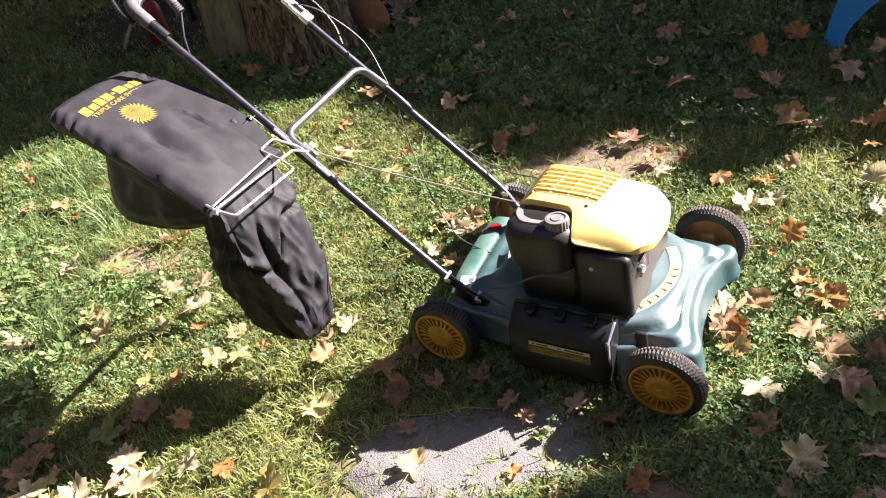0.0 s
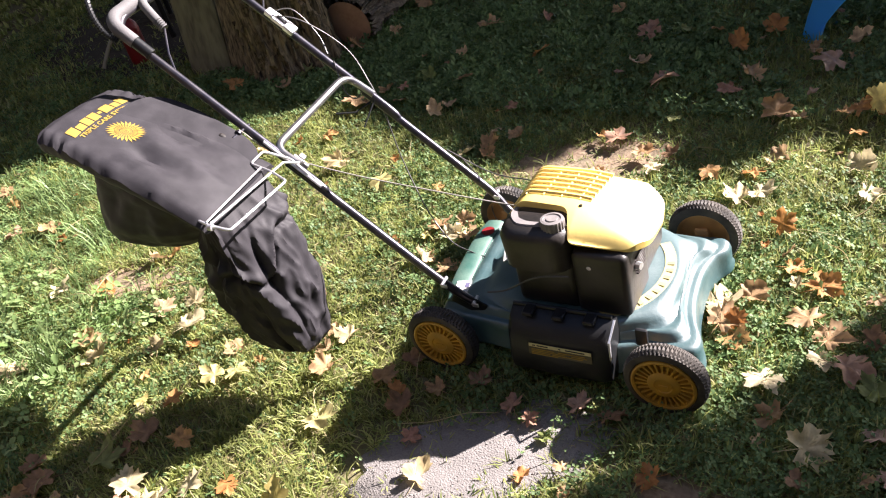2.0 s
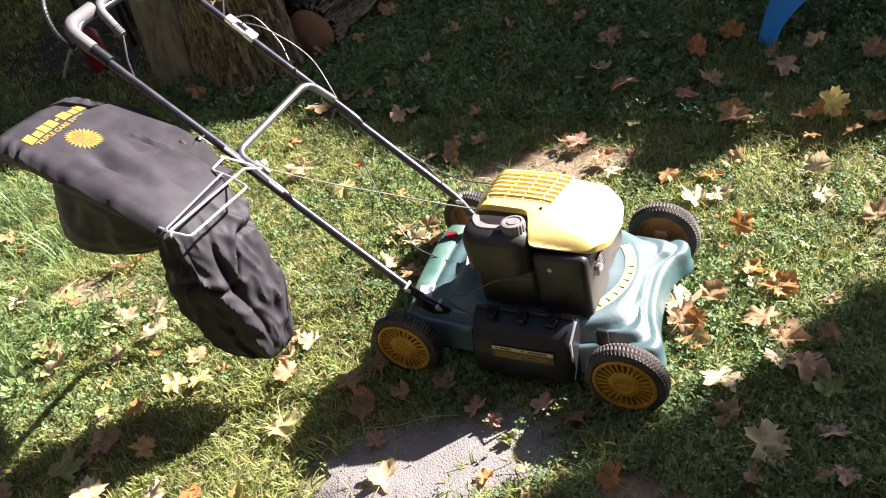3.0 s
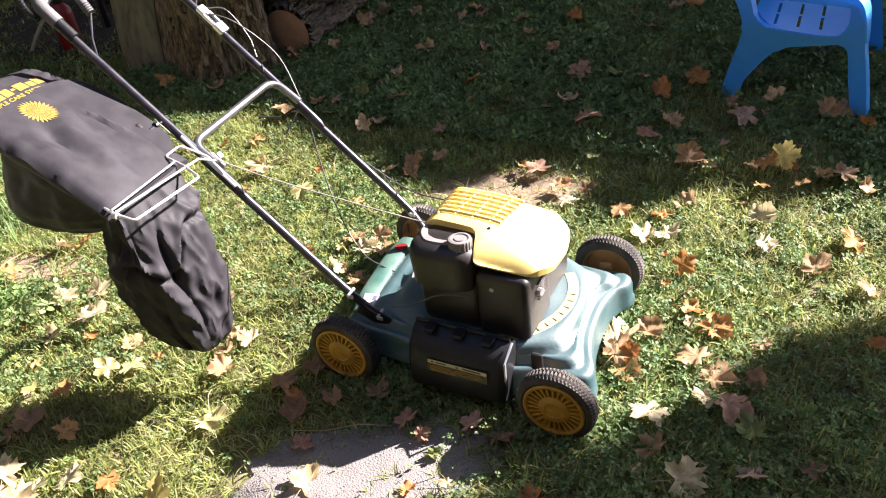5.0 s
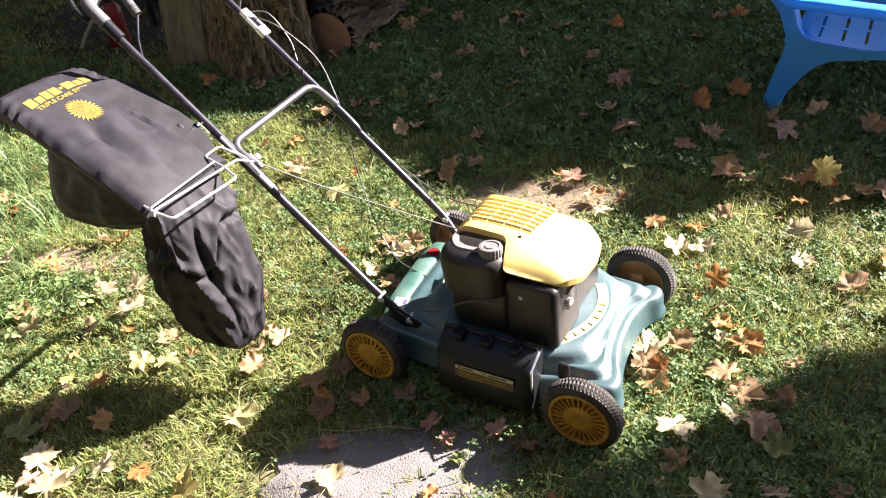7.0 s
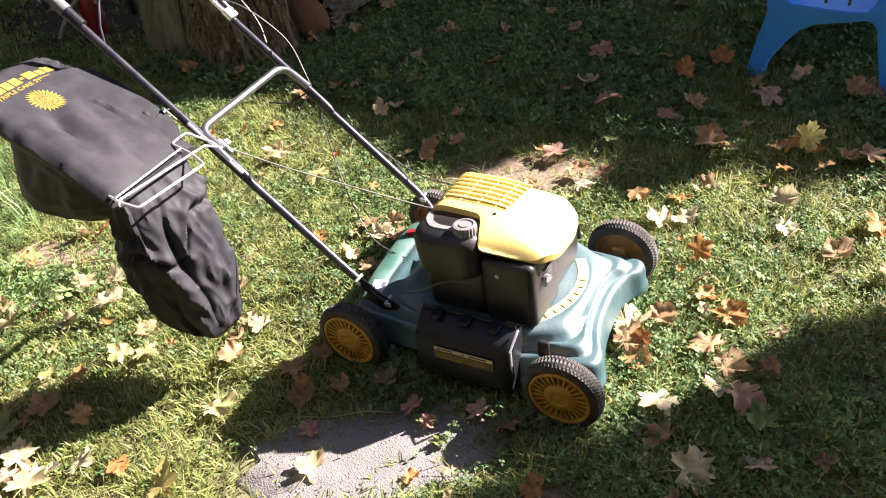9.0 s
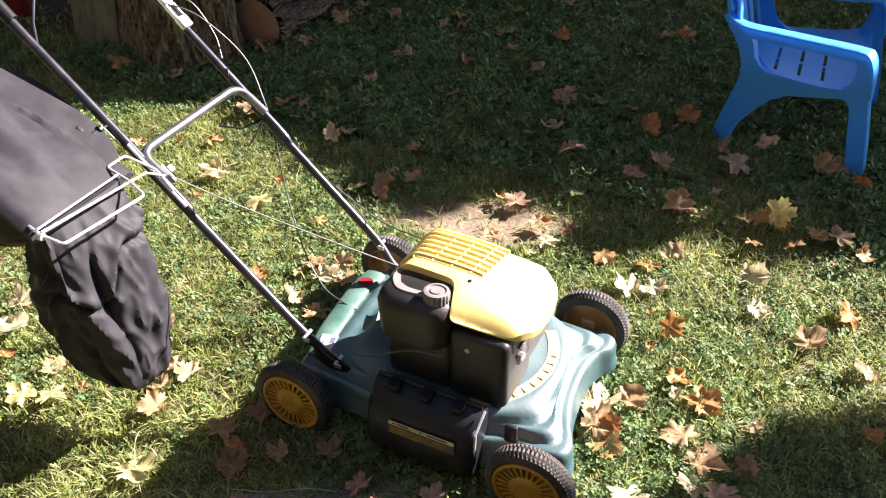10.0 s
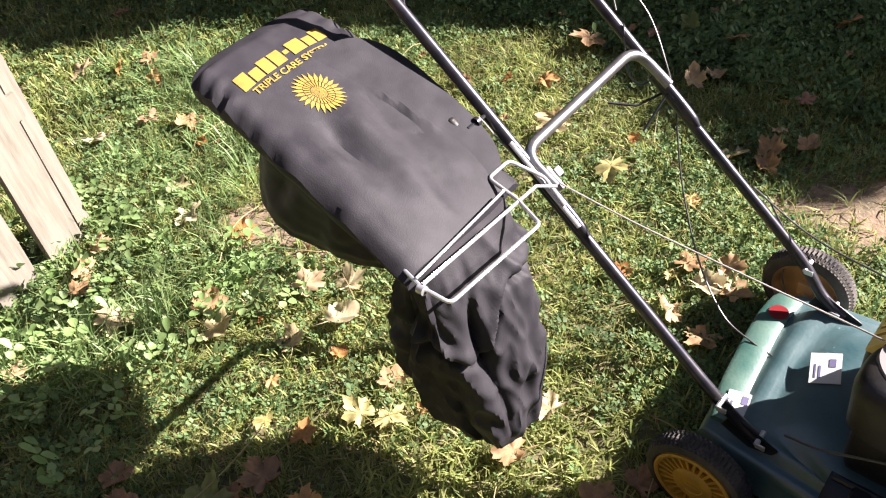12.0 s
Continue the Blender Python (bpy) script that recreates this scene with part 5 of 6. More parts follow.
# ---- wood pile behind ----
def bark_log(name, a, b, r, label, seed, cut=True, stand=False):
    rng = random.Random(seed)
    a, b = Vector(a), Vector(b)
    d = (b - a).normalized()
    side = d.orthogonal().normalized()
    up = d.cross(side)
    t = thing(name, label, "log" if not stand else "stump", at=a)
    bm = bmesh.new()
    rings, n = [], 132
    ridge = [rng.choice((0.0, 0.15, 0.9, 1.0, 0.6)) for k in range(n)]
    for i in range(13):
        u = i / 12
        p = a.lerp(b, u)
        flare = 1 + (0.22 * (1 - u) ** 3 if stand else 0)
        ring = []
        for k in range(n):
            an = 2 * math.pi * k / n
            rr = r * flare * (1 + 0.05 * math.sin(2 * an + seed) + 0.03 * math.sin(5 * an + seed * 2)) + (0.042 if stand else 0.036) * ridge[(k + round(2 * math.sin(i * 0.9 + k * 0.3))) % n] + rng.uniform(-0.005, 0.005)
            ring.append(p + (side * math.cos(an) + up * math.sin(an)) * rr)
        rings.append(ring)
    loft(bm, rings, False, False)
    part("bark", bm, M_STUMP if stand else M_BARK, t, "rough dark ridged bark")
    for p, s in ((a, -1), (b, 1)):
        bm = bmesh.new()
        rows = [[p + d * s * 0.003 * (1 - q) + (side * math.cos(2 * math.pi * k / n) + up * math.sin(2 * math.pi * k / n)) * r * q * (1 + 0.05 * math.sin(4 * math.pi * k / n + seed)) * (1 + (0.2 if stand and s < 0 else 0)) for k in range(n)] for q in (1.03, 0.6, 0.05)]
        loft(bm, rows, False, True)
        part("cut_end", bm, M_WOOD if stand else M_LOGEND if cut else M_BARK, t, "sawn tan end grain")
    return t


def slab(name, foot, top, width, depth, label, mat, seed, face=(1, -0.15, 0)):
    """A split piece of wood that leans from foot to top."""
    rng = random.Random(seed)
    a, b = Vector(foot), Vector(top)
    d = (b - a).normalized()
    s = Vector(face)
    s = (s - d * s.dot(d)).normalized()
    f = s.cross(d).normalized()
    bm = bmesh.new()
    rings = []
    for i in range(10):
        p = a.lerp(b, i / 9)
        ring = []
        for k in range(16):
            an = 2 * math.pi * k / 16
            x, y = math.cos(an) * width / 2, math.sin(an) * depth / 2
            if math.sin(an) > 0:
                y *= 0.35
            ring.append(p + s * (x + rng.uniform(-1, 1) * 0.003) + f * (y + rng.uniform(-1, 1) * 0.002))
        rings.append(ring)
    loft(bm, rings)
    return solo(name, bm, mat, label, "firewood", group="leaning split wood")


M_SPLIT = material("weathered_split_wood", (0.19, 0.175, 0.105), 0.9, spots=(0.07, 0.06, 0.038), scale=30, amount=0.8, bump=0.7, bump_scale=80, fine=(0.24, 0.22, 0.15), stretch=(1, 1, 0.12))
# pale tone for the log's sunlit edge, and for the can's spout
M_LITEDGE_SPOUT = material("pale_lit_edge_and_spout", (0.31, 0.285, 0.22), 0.85, spots=(0.2, 0.175, 0.13), scale=30, amount=0.7, bump=0.5, bump_scale=90, stretch=(1, 1, 0.15))


def build_background():
    bark_log("tree_stump", (-1.80, 1.76, -0.02), (-1.80, 1.78, 0.445), 0.185, "broad sawn tree stump with ridged grey-brown bark", 3, stand=True)
    for j, (p, q, wd, hh) in enumerate((((-2.02, 1.72, 0.468), (-1.47, 1.68, 0.462), 0.15, 0.030), ((-1.93, 1.85, 0.468), (-1.55, 1.82, 0.463), 0.12, 0.028))):
        bm = bmesh.new()
        rng = random.Random(2 + j)
        rings = []
        for i in range(13):
            u = i / 12
            c = Vector(p).lerp(Vector(q), u)
            taper = 1 - 0.45 * u
            rings.append([c + Vector((rng.uniform(-0.004, 0.004), y * wd * taper + rng.uniform(-0.003, 0.003), z * hh * taper + rng.uniform(-0.002, 0.002))) for y, z in ((-0.5, -0.5), (-0.52, -0.1), (-0.1, 0.6), (0.4, 0.5), (0.5, -0.1), (0.3, -0.5))])
        loft(bm, rings)
        solo("firewood", bm, M_WOOD, "freshly split pale firewood lying on the stump", "firewood", group="firewood")
    bark_log("log", (-1.56, 1.97, 0.115), (-1.62, 2.62, 0.13), 0.115, "round log with a reddish sawn end lying on the lawn", 5)
    bark_log("log", (-1.66, 2.10, 0.30), (-1.40, 2.42, 0.37), 0.14, "thick bark-covered log lying across the pile", 8, cut=False)
    bark_log("log", (-2.4, 2.35, 0.16), (-1.72, 2.75, 0.16), 0.16, "dark bark-covered log at the back of the pile", 11)
    slab("firewood", (-2.30, 1.66, -0.02), (-2.36, 1.86, 1.0), 0.27, 0.16, "grey weathered split log standing on end", M_SPLIT, 1, face=(1, 0.1, 0))
    slab("firewood", (-2.055, 1.70, -0.02), (-2.06, 1.90, 1.0), 0.23, 0.16, "dark split log leaning on the pile", M_STUMP, 2, face=(1, 0.25, 0))
    # pale strip that puts the split log's sunlit upper edge into its colour
    slab("firewood", (-2.215, 1.612, 0.46), (-2.25, 1.69, 0.98), 0.065, 0.035, "pale weathered split board leaning on the pile", M_LITEDGE_SPOUT, 5, face=(1, 0.5, 0))
    slab("firewood", (-2.50, 1.92, -0.02), (-2.48, 2.05, 0.95), 0.2, 0.12, "dark split log leaning on the pile", M_STUMP, 3)
    slab("firewood", (-1.90, 2.02, -0.02), (-1.86, 2.12, 0.95), 0.28, 0.12, "dark split log leaning on the pile", M_STUMP, 4)
    slab("firewood", (-1.66, 2.08, -0.02), (-1.62, 2.2, 0.9), 0.26, 0.12, "dark split log leaning on the pile", M_STUMP, 6)
    # red can with a spout beside the pile
    can = thing("fuel_can", "red plastic can in the shade beside the wood pile", "can", at=(-2.98, 1.8, 0))
    bm = bmesh.new()
    lathe(bm, [(0.05, -0.01), (0.058, 0.0), (0.06, 0.02), (0.06, 0.19), (0.055, 0.22), (0.03, 0.25), (0.02, 0.255), (0.004, 0.256)], 28, Matrix.Translation((-2.98, 1.8, 0)))
    part("body", bm, M_RED, can)
    bm = bmesh.new()
    lathe(bm, [(0.022, 0.25), (0.022, 0.28), (0.018, 0.285), (0.003, 0.286)], 20, Matrix.Translation((-2.98, 1.8, 0)))
    part("cap", bm, M_DARK, can)
    bm = bmesh.new()
    sweep(bm, smooth_curve([(-2.98, 1.76, 0.235), (-3.0, 1.70, 0.20), (-3.04, 1.64, 0.12), (-3.07, 1.60, 0.05)], 5), 0.012, 8)
    part("spout", bm, M_LITEDGE_SPOUT, can, "pale dirty plastic spout")
    cart = thing("yard_cart", "yellow tray of a yard cart behind the wood pile", "cart", at=(-3.2, 2.25, 0))
    bm = bmesh.new()
    loft(bm, [[(x, y, z) for x, y in ((-3.40 - o, 2.0 - o), (-2.93 + o, 2.0 - o), (-2.93 + o, 2.5 + o), (-3.40 - o, 2.5 + o))] for o, z in ((0, 0.49), (0.06, 0.78), (0.045, 0.78), (-0.015, 0.51))])
    part("tray", bm, M_YELLOW, cart)
    for x, y in ((-3.35, 2.1), (-3.0, 2.1), (-3.35, 2.45), (-3.0, 2.45)):
        bm = bmesh.new()
        sweep(bm, [(x, y, -0.02), (x, y, 0.50)], 0.018, 8)
        part("leg", bm, M_DARK, cart)


# ---- wooden panel at the end ----
def build_panel():
    pn = thing("pallet", "weathered grey wooden pallet standing on its edge in the grass", "pallet", at=(-1.85, -0.3, 0))
    d = Vector((0.34, -0.94, 0)).normalized()
    f = Vector((0.94, 0.34, 0)).normalized()
    p0 = Vector((-1.858, -0.205, 0))
    rng = random.Random(4)

    def board(name, s0, s1, z0, z1, out, th=0.02):
        bm = bmesh.new()
        rings = []
        for i in range(9):
            z = z0 + (z1 - z0) * i / 8
            w = rng.uniform(-0.002, 0.002)
            rings.append([p0 + d * (s + w) + f * o + Vector((0, 0, z)) for s, o in ((s0, out), (s1, out), (s1, out - th), (s0, out - th))])
        loft(bm, rings)
        bmesh.ops.bevel(bm, geom=[e for e in bm.edges if len(e.link_faces) == 2 and e.calc_face_angle(0) > 0.7], offset=0.002, segments=1, affect="EDGES")
        part(name, bm, M_GREYWOOD, pn)
    board("board", 0.0, 0.046, -0.02, 1.15, 0.0)
    board("board", 0.064, 0.19, -0.02, 1.15, 0.020)
    board("board", 0.235, 0.37, -0.02, 1.15, 0.0)
    board("board", 0.415, 0.53, -0.02, 1.15, 0.028)
    board("board", 0.55, 0.66, -0.02, 1.15, 0.0)
    for z in (0.41, 0.95):
        board("stringer", 0.05, 0.64, z, z + 0.055, 0.004, 0.05)
        board("block", 0.03, 0.075, z - 0.005, z + 0.07, 0.012, 0.018)


# ---- trees outside the view that shade the lawn ----
def build_trees():
    nr = np.random.default_rng(21)
    ex = [-9.0, -4.2, -3.4, -3.0, -2.75, -2.5, -2.17, -1.9, -1.57, -1.38, -1.17, -0.9, -0.64, -0.45, -0.3, -0.17, 0.0, 0.2, 0.38, 0.47, 0.58, 0.66, 0.76, 0.93, 1.12, 1.3, 3.5]
    ey = [-1.8, -0.4, 0.10, 0.30, 0.60, 0.82, 0.93, 1.06, 1.22, 1.36, 1.28, 1.2, 1.08, 0.95, 0.92, 1.06, 1.17, 1.17, 1.08, 1.04, 1.10, 1.21, 1.27, 1.31, 1.31, 1.33, 1.5]
    def shaded(x, y, soft, clear=0.045):
        wob = 0.03 * np.sin(11 * x) + 0.03 * np.sin(23 * x + 2) + nr.normal(0, soft, len(x))
        ax, ay = 0.575 - SUN_X * 0.452, 2.008 - SUN_Y * 0.452      # the chair's near armrest and the edge of its front leg lie in a gap
        px = np.clip((x - ax) / 0.50, 0, 1)
        arm = np.hypot(x - ax - 0.50 * px, y - ay + 0.122 * px) - 0.062
        lx, ly = ax + 0.49, ay - 0.13
        pl = np.clip(((x - lx) * SUN_X + (y - ly) * SUN_Y) / (SUN_X ** 2 + SUN_Y ** 2), 0, 0.12)
        arm = np.minimum(arm, np.hypot(x - lx - SUN_X * pl, y - ly - SUN_Y * pl) - 0.04)
        gaps = np.hypot((x + 2.26) / 0.24, (y - 1.13) / 0.13)
        return (y > np.interp(x, ex, ey) + 0.085 + wob) & (gaps > 1) & (arm > clear) & (x < 3.0 + 0.3 * np.sin(5 * y) + 0.2 * np.sin(11 * y))
    n = 30000
    gx, gy = nr.uniform(-9, 3.5, n), nr.uniform(-1.5, 9.5, n)
    h = nr.uniform(3.4, 7.0, n)
    fx = nr.uniform(-4, 3.5, 9000)
    fy = np.interp(fx, ex, ey) + nr.uniform(0.02, 0.8, 9000)
    gx, gy, h = np.concatenate([gx, fx]), np.concatenate([gy, fy]), np.concatenate([h, nr.uniform(3.4, 5.0, 9000)])
    tx, ty = nr.uniform(-0.35, 1.0, 30000), nr.uniform(1.05, 1.85, 30000)
    gx, gy, h = np.concatenate([gx, tx]), np.concatenate([gy, ty]), np.concatenate([h, nr.uniform(3.4, 4.4, 30000)])
    keep = shaded(gx, gy, 0.04)
    gx, gy, h = gx[keep], gy[keep], h[keep]
    tx, ty = nr.uniform(-0.1, 0.9, 12000), nr.uniform(1.2, 1.7, 12000)          # low unseen leaves added to sharpen the edge of the lit gap
    keep = shaded(tx, ty, 0.0, 0.0) & ~shaded(tx, ty, 0.0, 0.10)
    gx, gy, h = np.concatenate([gx, tx[keep]]), np.concatenate([gy, ty[keep]]), np.concatenate([h, nr.uniform(1.7, 2.0, keep.sum())])
    # boughs added out of view to dim sky light; their shadow misses the sunny part
    ox, oy, oh = nr.uniform(-7, 3.5, 14000), nr.uniform(1.6, 8, 14000), nr.uniform(3.4, 6.5, 14000)
    qx, qy = ox - SUN_X * oh, oy - SUN_Y * oh
    free = shaded(qx, qy, 0.04) | (qy < -1.5) | (qx < -4.8)
    gx, gy, h = np.concatenate([gx, qx[free]]), np.concatenate([gy, qy[free]]), np.concatenate([h, oh[free]])
    # low unseen boughs added to darken the deep shade behind the chair
    lx, ly, lh = nr.uniform(-0.3, 4.5, 26000), nr.uniform(2.4, 7.0, 26000), nr.uniform(2.1, 3.4, 26000)
    vx, vy = lx - SUN_X * lh, ly - SUN_Y * lh
    deep = shaded(vx, vy, 0.04) & (vy > np.interp(vx, ex, ey) + 0.5)
    gx, gy, h = np.concatenate([gx, vx[deep]]), np.concatenate([gy, vy[deep]]), np.concatenate([h, lh[deep]])
    # more unseen boughs, added to darken the corner beside the wood pile
    lx, ly, lh = nr.uniform(-6.5, -1.8, 22000), nr.uniform(2.4, 6.5, 22000), nr.uniform(1.9, 3.6, 22000)
    vx, vy = lx - SUN_X * lh, ly - SUN_Y * lh
    deep = shaded(vx, vy, 0.04) & (vy > np.interp(vx, ex, ey) + 0.5) | (vx < -5.5)
    gx, gy, h = np.concatenate([gx, vx[deep]]), np.concatenate([gy, vy[deep]]), np.concatenate([h, lh[deep]])
    m = 7000
    sx, sy = nr.uniform(0.2, 3.2, m), nr.uniform(-1.9, 1.0, m)
    k2 = (sx - 0.79 * sy > 0.735 + 0.03 * np.sin(9 * sy) + nr.normal(0, 0.03, m)) & (sy < 0.62 + nr.normal(0, 0.05, m)) & (sx - 0.46 > -0.1 * sy) | (sx > 0.60 + nr.normal(0, 0.03, m)) & (sy < -0.27 + nr.normal(0, 0.03, m))
    k2 &= np.hypot((sx - 1.5) / 1.45, (sy + 0.5) / 1.35) < 1 + 0.12 * np.sin(7 * np.arctan2(sy + 0.5, sx - 1.5))
    k2 &= (sx - 0.79 * sy < 0.92 + nr.normal(0, 0.04, m)) | (sy < 0.06 + nr.normal(0, 0.04, m)) & (sx < 1.35) | (nr.random(m) < 0.2)          # thinner foliage further out: dappled light
    sx, sy = sx[k2], sy[k2]
    h2 = nr.uniform(3.0, 4.6, len(sx))
    px = np.concatenate([gx + SUN_X * h, sx + SUN_X * h2])
    py = np.concatenate([gy + SUN_Y * h, sy + SUN_Y * h2])
    pz = np.concatenate([h, h2])
    which = np.argmin(np.stack([np.hypot(px - c[0], py - c[1]) for c in ((-2.0, 9.5), (6.0, 11.5))]), 0)
    for j, (cx, cy) in enumerate(((-2.0, 9.5), (6.0, 11.5))):
        tree = thing("maple_tree", "broad maple tree in early autumn leaf", "tree", group="shade trees", at=(cx, cy, 0))
        bm = bmesh.new()
        sweep(bm, smooth_curve([(cx, cy, -0.05), (cx + 0.1, cy - 0.05, 1.5), (cx, cy + 0.1, 3.2), (cx + 0.2, cy, 5.5), (cx, cy, 7.0)], 5), [0.34 - 0.011 * i for i in range(21)], 14)
        part("trunk", bm, M_BARK, tree)
        for k in range(8):
            a = k * 0.785 + j
            bm = bmesh.new()
            sweep(bm, smooth_curve([(cx, cy, 2.6 + 0.3 * k), (cx + 1.4 * math.cos(a), cy + 1.4 * math.sin(a), 3.6 + 0.28 * k), (cx + 3.4 * math.cos(a), cy + 3.4 * math.sin(a), 4.3 + 0.25 * k)], 5), [0.11 - 0.009 * i for i in range(11)], 8)
            part("limb", bm, M_BARK, tree)
        sel = which == j
        c = np.stack([px[sel], py[sel], pz[sel]], -1)
        k = len(c)
        gx_, gy_ = c[:, 0] - SUN_X * c[:, 2], c[:, 1] - SUN_Y * c[:, 2]
        edge = gy_ < np.interp(gx_, ex, ey) + 0.3
        small = (abs(gx_ - 0.3) < 0.55) & (abs(gy_ - 1.45) < 0.33)
        size = np.where(small, nr.uniform(0.022, 0.034, k), np.where(edge & (gx_ > -4), nr.uniform(0.06, 0.11, k), nr.uniform(0.09, 0.19, k)))[:, None]
        u = nr.normal(0, 1, (k, 3))
        u /= np.linalg.norm(u, axis=1, keepdims=True)
        w = np.cross(u, nr.normal(0, 1, (k, 3)))
        w /= np.linalg.norm(w, axis=1, keepdims=True)
        v = np.stack([c - u * size, c + w * size * 0.75, c + u * size * 1.1, c - w * size * 0.75], 1).reshape(-1, 3)
        f = (np.arange(k)[:, None] * 4 + [0, 1, 2, 3])
        ob = new("crown", arrays_mesh("crown", v, f, M_CROWN))
        ob.parent = tree
        ob.matrix_parent_inverse = tree.matrix_basis.inverted()


# ---- fallen maple leaves ----
def maple_mesh(name, seed, mat):
    """A dry maple leaf: five pointed lobes, curled, with a stalk."""
    rng = random.Random(seed)
    lobes = [(-126, 0.70), (-60, 0.90), (0, 1.04), (60, 0.90), (126, 0.70)]
    outline = []
    for a, r in lobes:
        grown, turn = rng.uniform(0.78, 1.1), rng.uniform(-7, 7)
        for da, q in ((-30, 0.63), (-25, 0.73), (-22, 0.88), (-14, 0.82), (-8, 0.90), (0, 1.04), (8, 0.90), (14, 0.82), (22, 0.88), (25, 0.73), (30, 0.63)):
            if abs(a) > 100 and (abs(a + da) > 150):
                continue
            fit_in = 1 - abs(da) / 30
            outline.append((radians(a + da * (0.9 if abs(a) > 100 else 1) + turn * fit_in), r * q * (1 + (grown - 1) * fit_in) * rng.uniform(0.92, 1.07)))
    outline.append((radians(178), 0.18))
    cup, twist = rng.uniform(-0.3, 0.5), rng.uniform(-0.6, 0.6)
    axis, shift = rng.uniform(0, math.pi), rng.uniform(-0.3, 0.3)
    roll = (0.25, 0.7, 1.1, 1.6, 0.5, 2.0)[seed % 6]        # how far the dry leaf has rolled up

    def place(a, r):
        x, y = r * math.cos(a), r * math.sin(a)
        vein = 0.05 * r * any(abs(a - radians(q)) < 0.13 for q, _ in lobes)
        z = -vein + cup * r * r * 0.5 + twist * x * y * 0.6 + 0.12 * math.sin(5 * a + seed) * r * r + 0.06 * math.sin(9 * x + 5 * y + seed)
        u, w = x * math.cos(axis) + y * math.sin(axis), -x * math.sin(axis) + y * math.cos(axis)
        k, d = roll * (1.0 if w > shift else 0.45), w - shift
        w, z = shift + math.sin(k * d) / k - z * math.sin(k * d), (1 - math.cos(k * d)) / k + z * math.cos(k * d)
        return Vector((u * math.cos(axis) - w * math.sin(axis), u * math.sin(axis) + w * math.cos(axis), z)) * 0.063
    bm = bmesh.new()
    mid = bm.verts.new(place(0, 0))
    rings = [[bm.verts.new(place(a, r * q)) for a, r in outline] for q in (0.45, 0.75, 1.0)]
    n = len(outline)
    for i in range(n):
        j = (i + 1) % n
        bm.faces.new((mid, rings[0][i], rings[0][j]))
        for p, q in zip(rings, rings[1:]):
            bm.faces.new((p[i], q[i], q[j], p[j]))
    bot = min(v.co.z for v in bm.verts)
    for v in bm.verts:
        v.co.z -= bot
    stalk = [Vector((-0.004, 0, 0.002 - bot * 0.8)), Vector((-0.03, 0.004 * twist, 0.004 - bot * 0.5)), Vector((-0.06, 0.02 * twist, 0.006))]
    sweep(bm, stalk, 0.0009, 4)
    me = bpy.data.meshes.new(name)
    bm.to_mesh(me)
    bm.free()
    me.materials.append(mat)
    me.polygons.foreach_set("use_smooth", [True] * len(me.polygons))
    return me


SHADED_LEAVES = {  # x, y, width, heading in degrees, tilt where a leaf stands up
    "tan": [(-0.23, 2.21, 0.088, 72), (0.02, 1.70, 0.141, 101), (0.47, 1.61, 0.141, 98), (0.65, 1.85, 0.067, -47), (0.79, 1.90, 0.108, 25), (0.60, 1.36, 0.135, 83), (0.68, 1.32, 0.080, 135), (0.81, 1.36, 0.071, -58), (-0.70, 1.26, 0.099, 115), (-0.67, 1.33, 0.089, -39), (-0.91, 1.35, 0.068, -161), (-0.71, 1.55, 0.088, 50), (-1.03, 1.45, 0.096, -105), (-0.83, 1.81, 0.090, -80), (-0.84, 2.54, 0.073, 172), (-0.53, 2.56, 0.124, -84), (-0.40, 2.37, 0.081, -127), (-0.39, 3.07, 0.113, 145), (0.19, 2.85, 0.099, -100), (-0.81, 2.08, 0.128, 172), (-1.49, 1.89, 0.135, 118), (-1.33, 2.02, 0.103, 85), (-1.33, 2.38, 0.150, -165), (-1.32, 2.56, 0.112, -155)] + [(-1.14, 2.55, 0.103, -10), (-1.13, 1.34, 0.149, -65), (-1.63, 1.45, 0.122, 132), (0.66, 1.79, 0.081, -5), (1.00, 1.81, 0.136, 90), (1.06, 1.84, 0.097, 116), (0.98, 1.26, 0.078, -10), (1.10, 1.37, 0.103, 50), (1.18, 1.30, 0.088, -155)],
    "orange": [(-0.44, 1.80, 0.110, 109), (0.26, 2.01, 0.071, -75), (0.48, 2.02, 0.123, 106), (0.37, 1.87, 0.150, 90), (0.86, 1.37, 0.100, 40, 15), (-0.83, 2.66, 0.109, -2), (-0.25, 2.59, 0.128, 106), (0.28, 2.87, 0.099, 115), (0.17, 2.56, 0.093, 172), (-1.94, 1.46, 0.109, -145), (1.13, 1.77, 0.095, -9), (0.93, 1.36, 0.080, 10, 20), (1.04, 1.37, 0.081, -85)],
    "green": [(0.15, 2.00, 0.076, 168), (0.28, 1.28, 0.072, -106), (-0.87, 1.56, 0.095, 176), (-0.58, 2.84, 0.138, 82), (-1.60, 1.61, 0.106, 155)],
    "pink": [(-0.54, 2.14, 0.077, 159), (-0.02, 1.97, 0.150, 79), (0.16, 1.55, 0.127, 84), (0.42, 1.50, 0.099, -128), (0.70, 1.49, 0.058, -74), (0.73, 1.70, 0.128, -163), (-0.38, 1.32, 0.064, 40), (-0.95, 1.46, 0.065, -155), (-0.73, 2.56, 0.093, 138)],
}
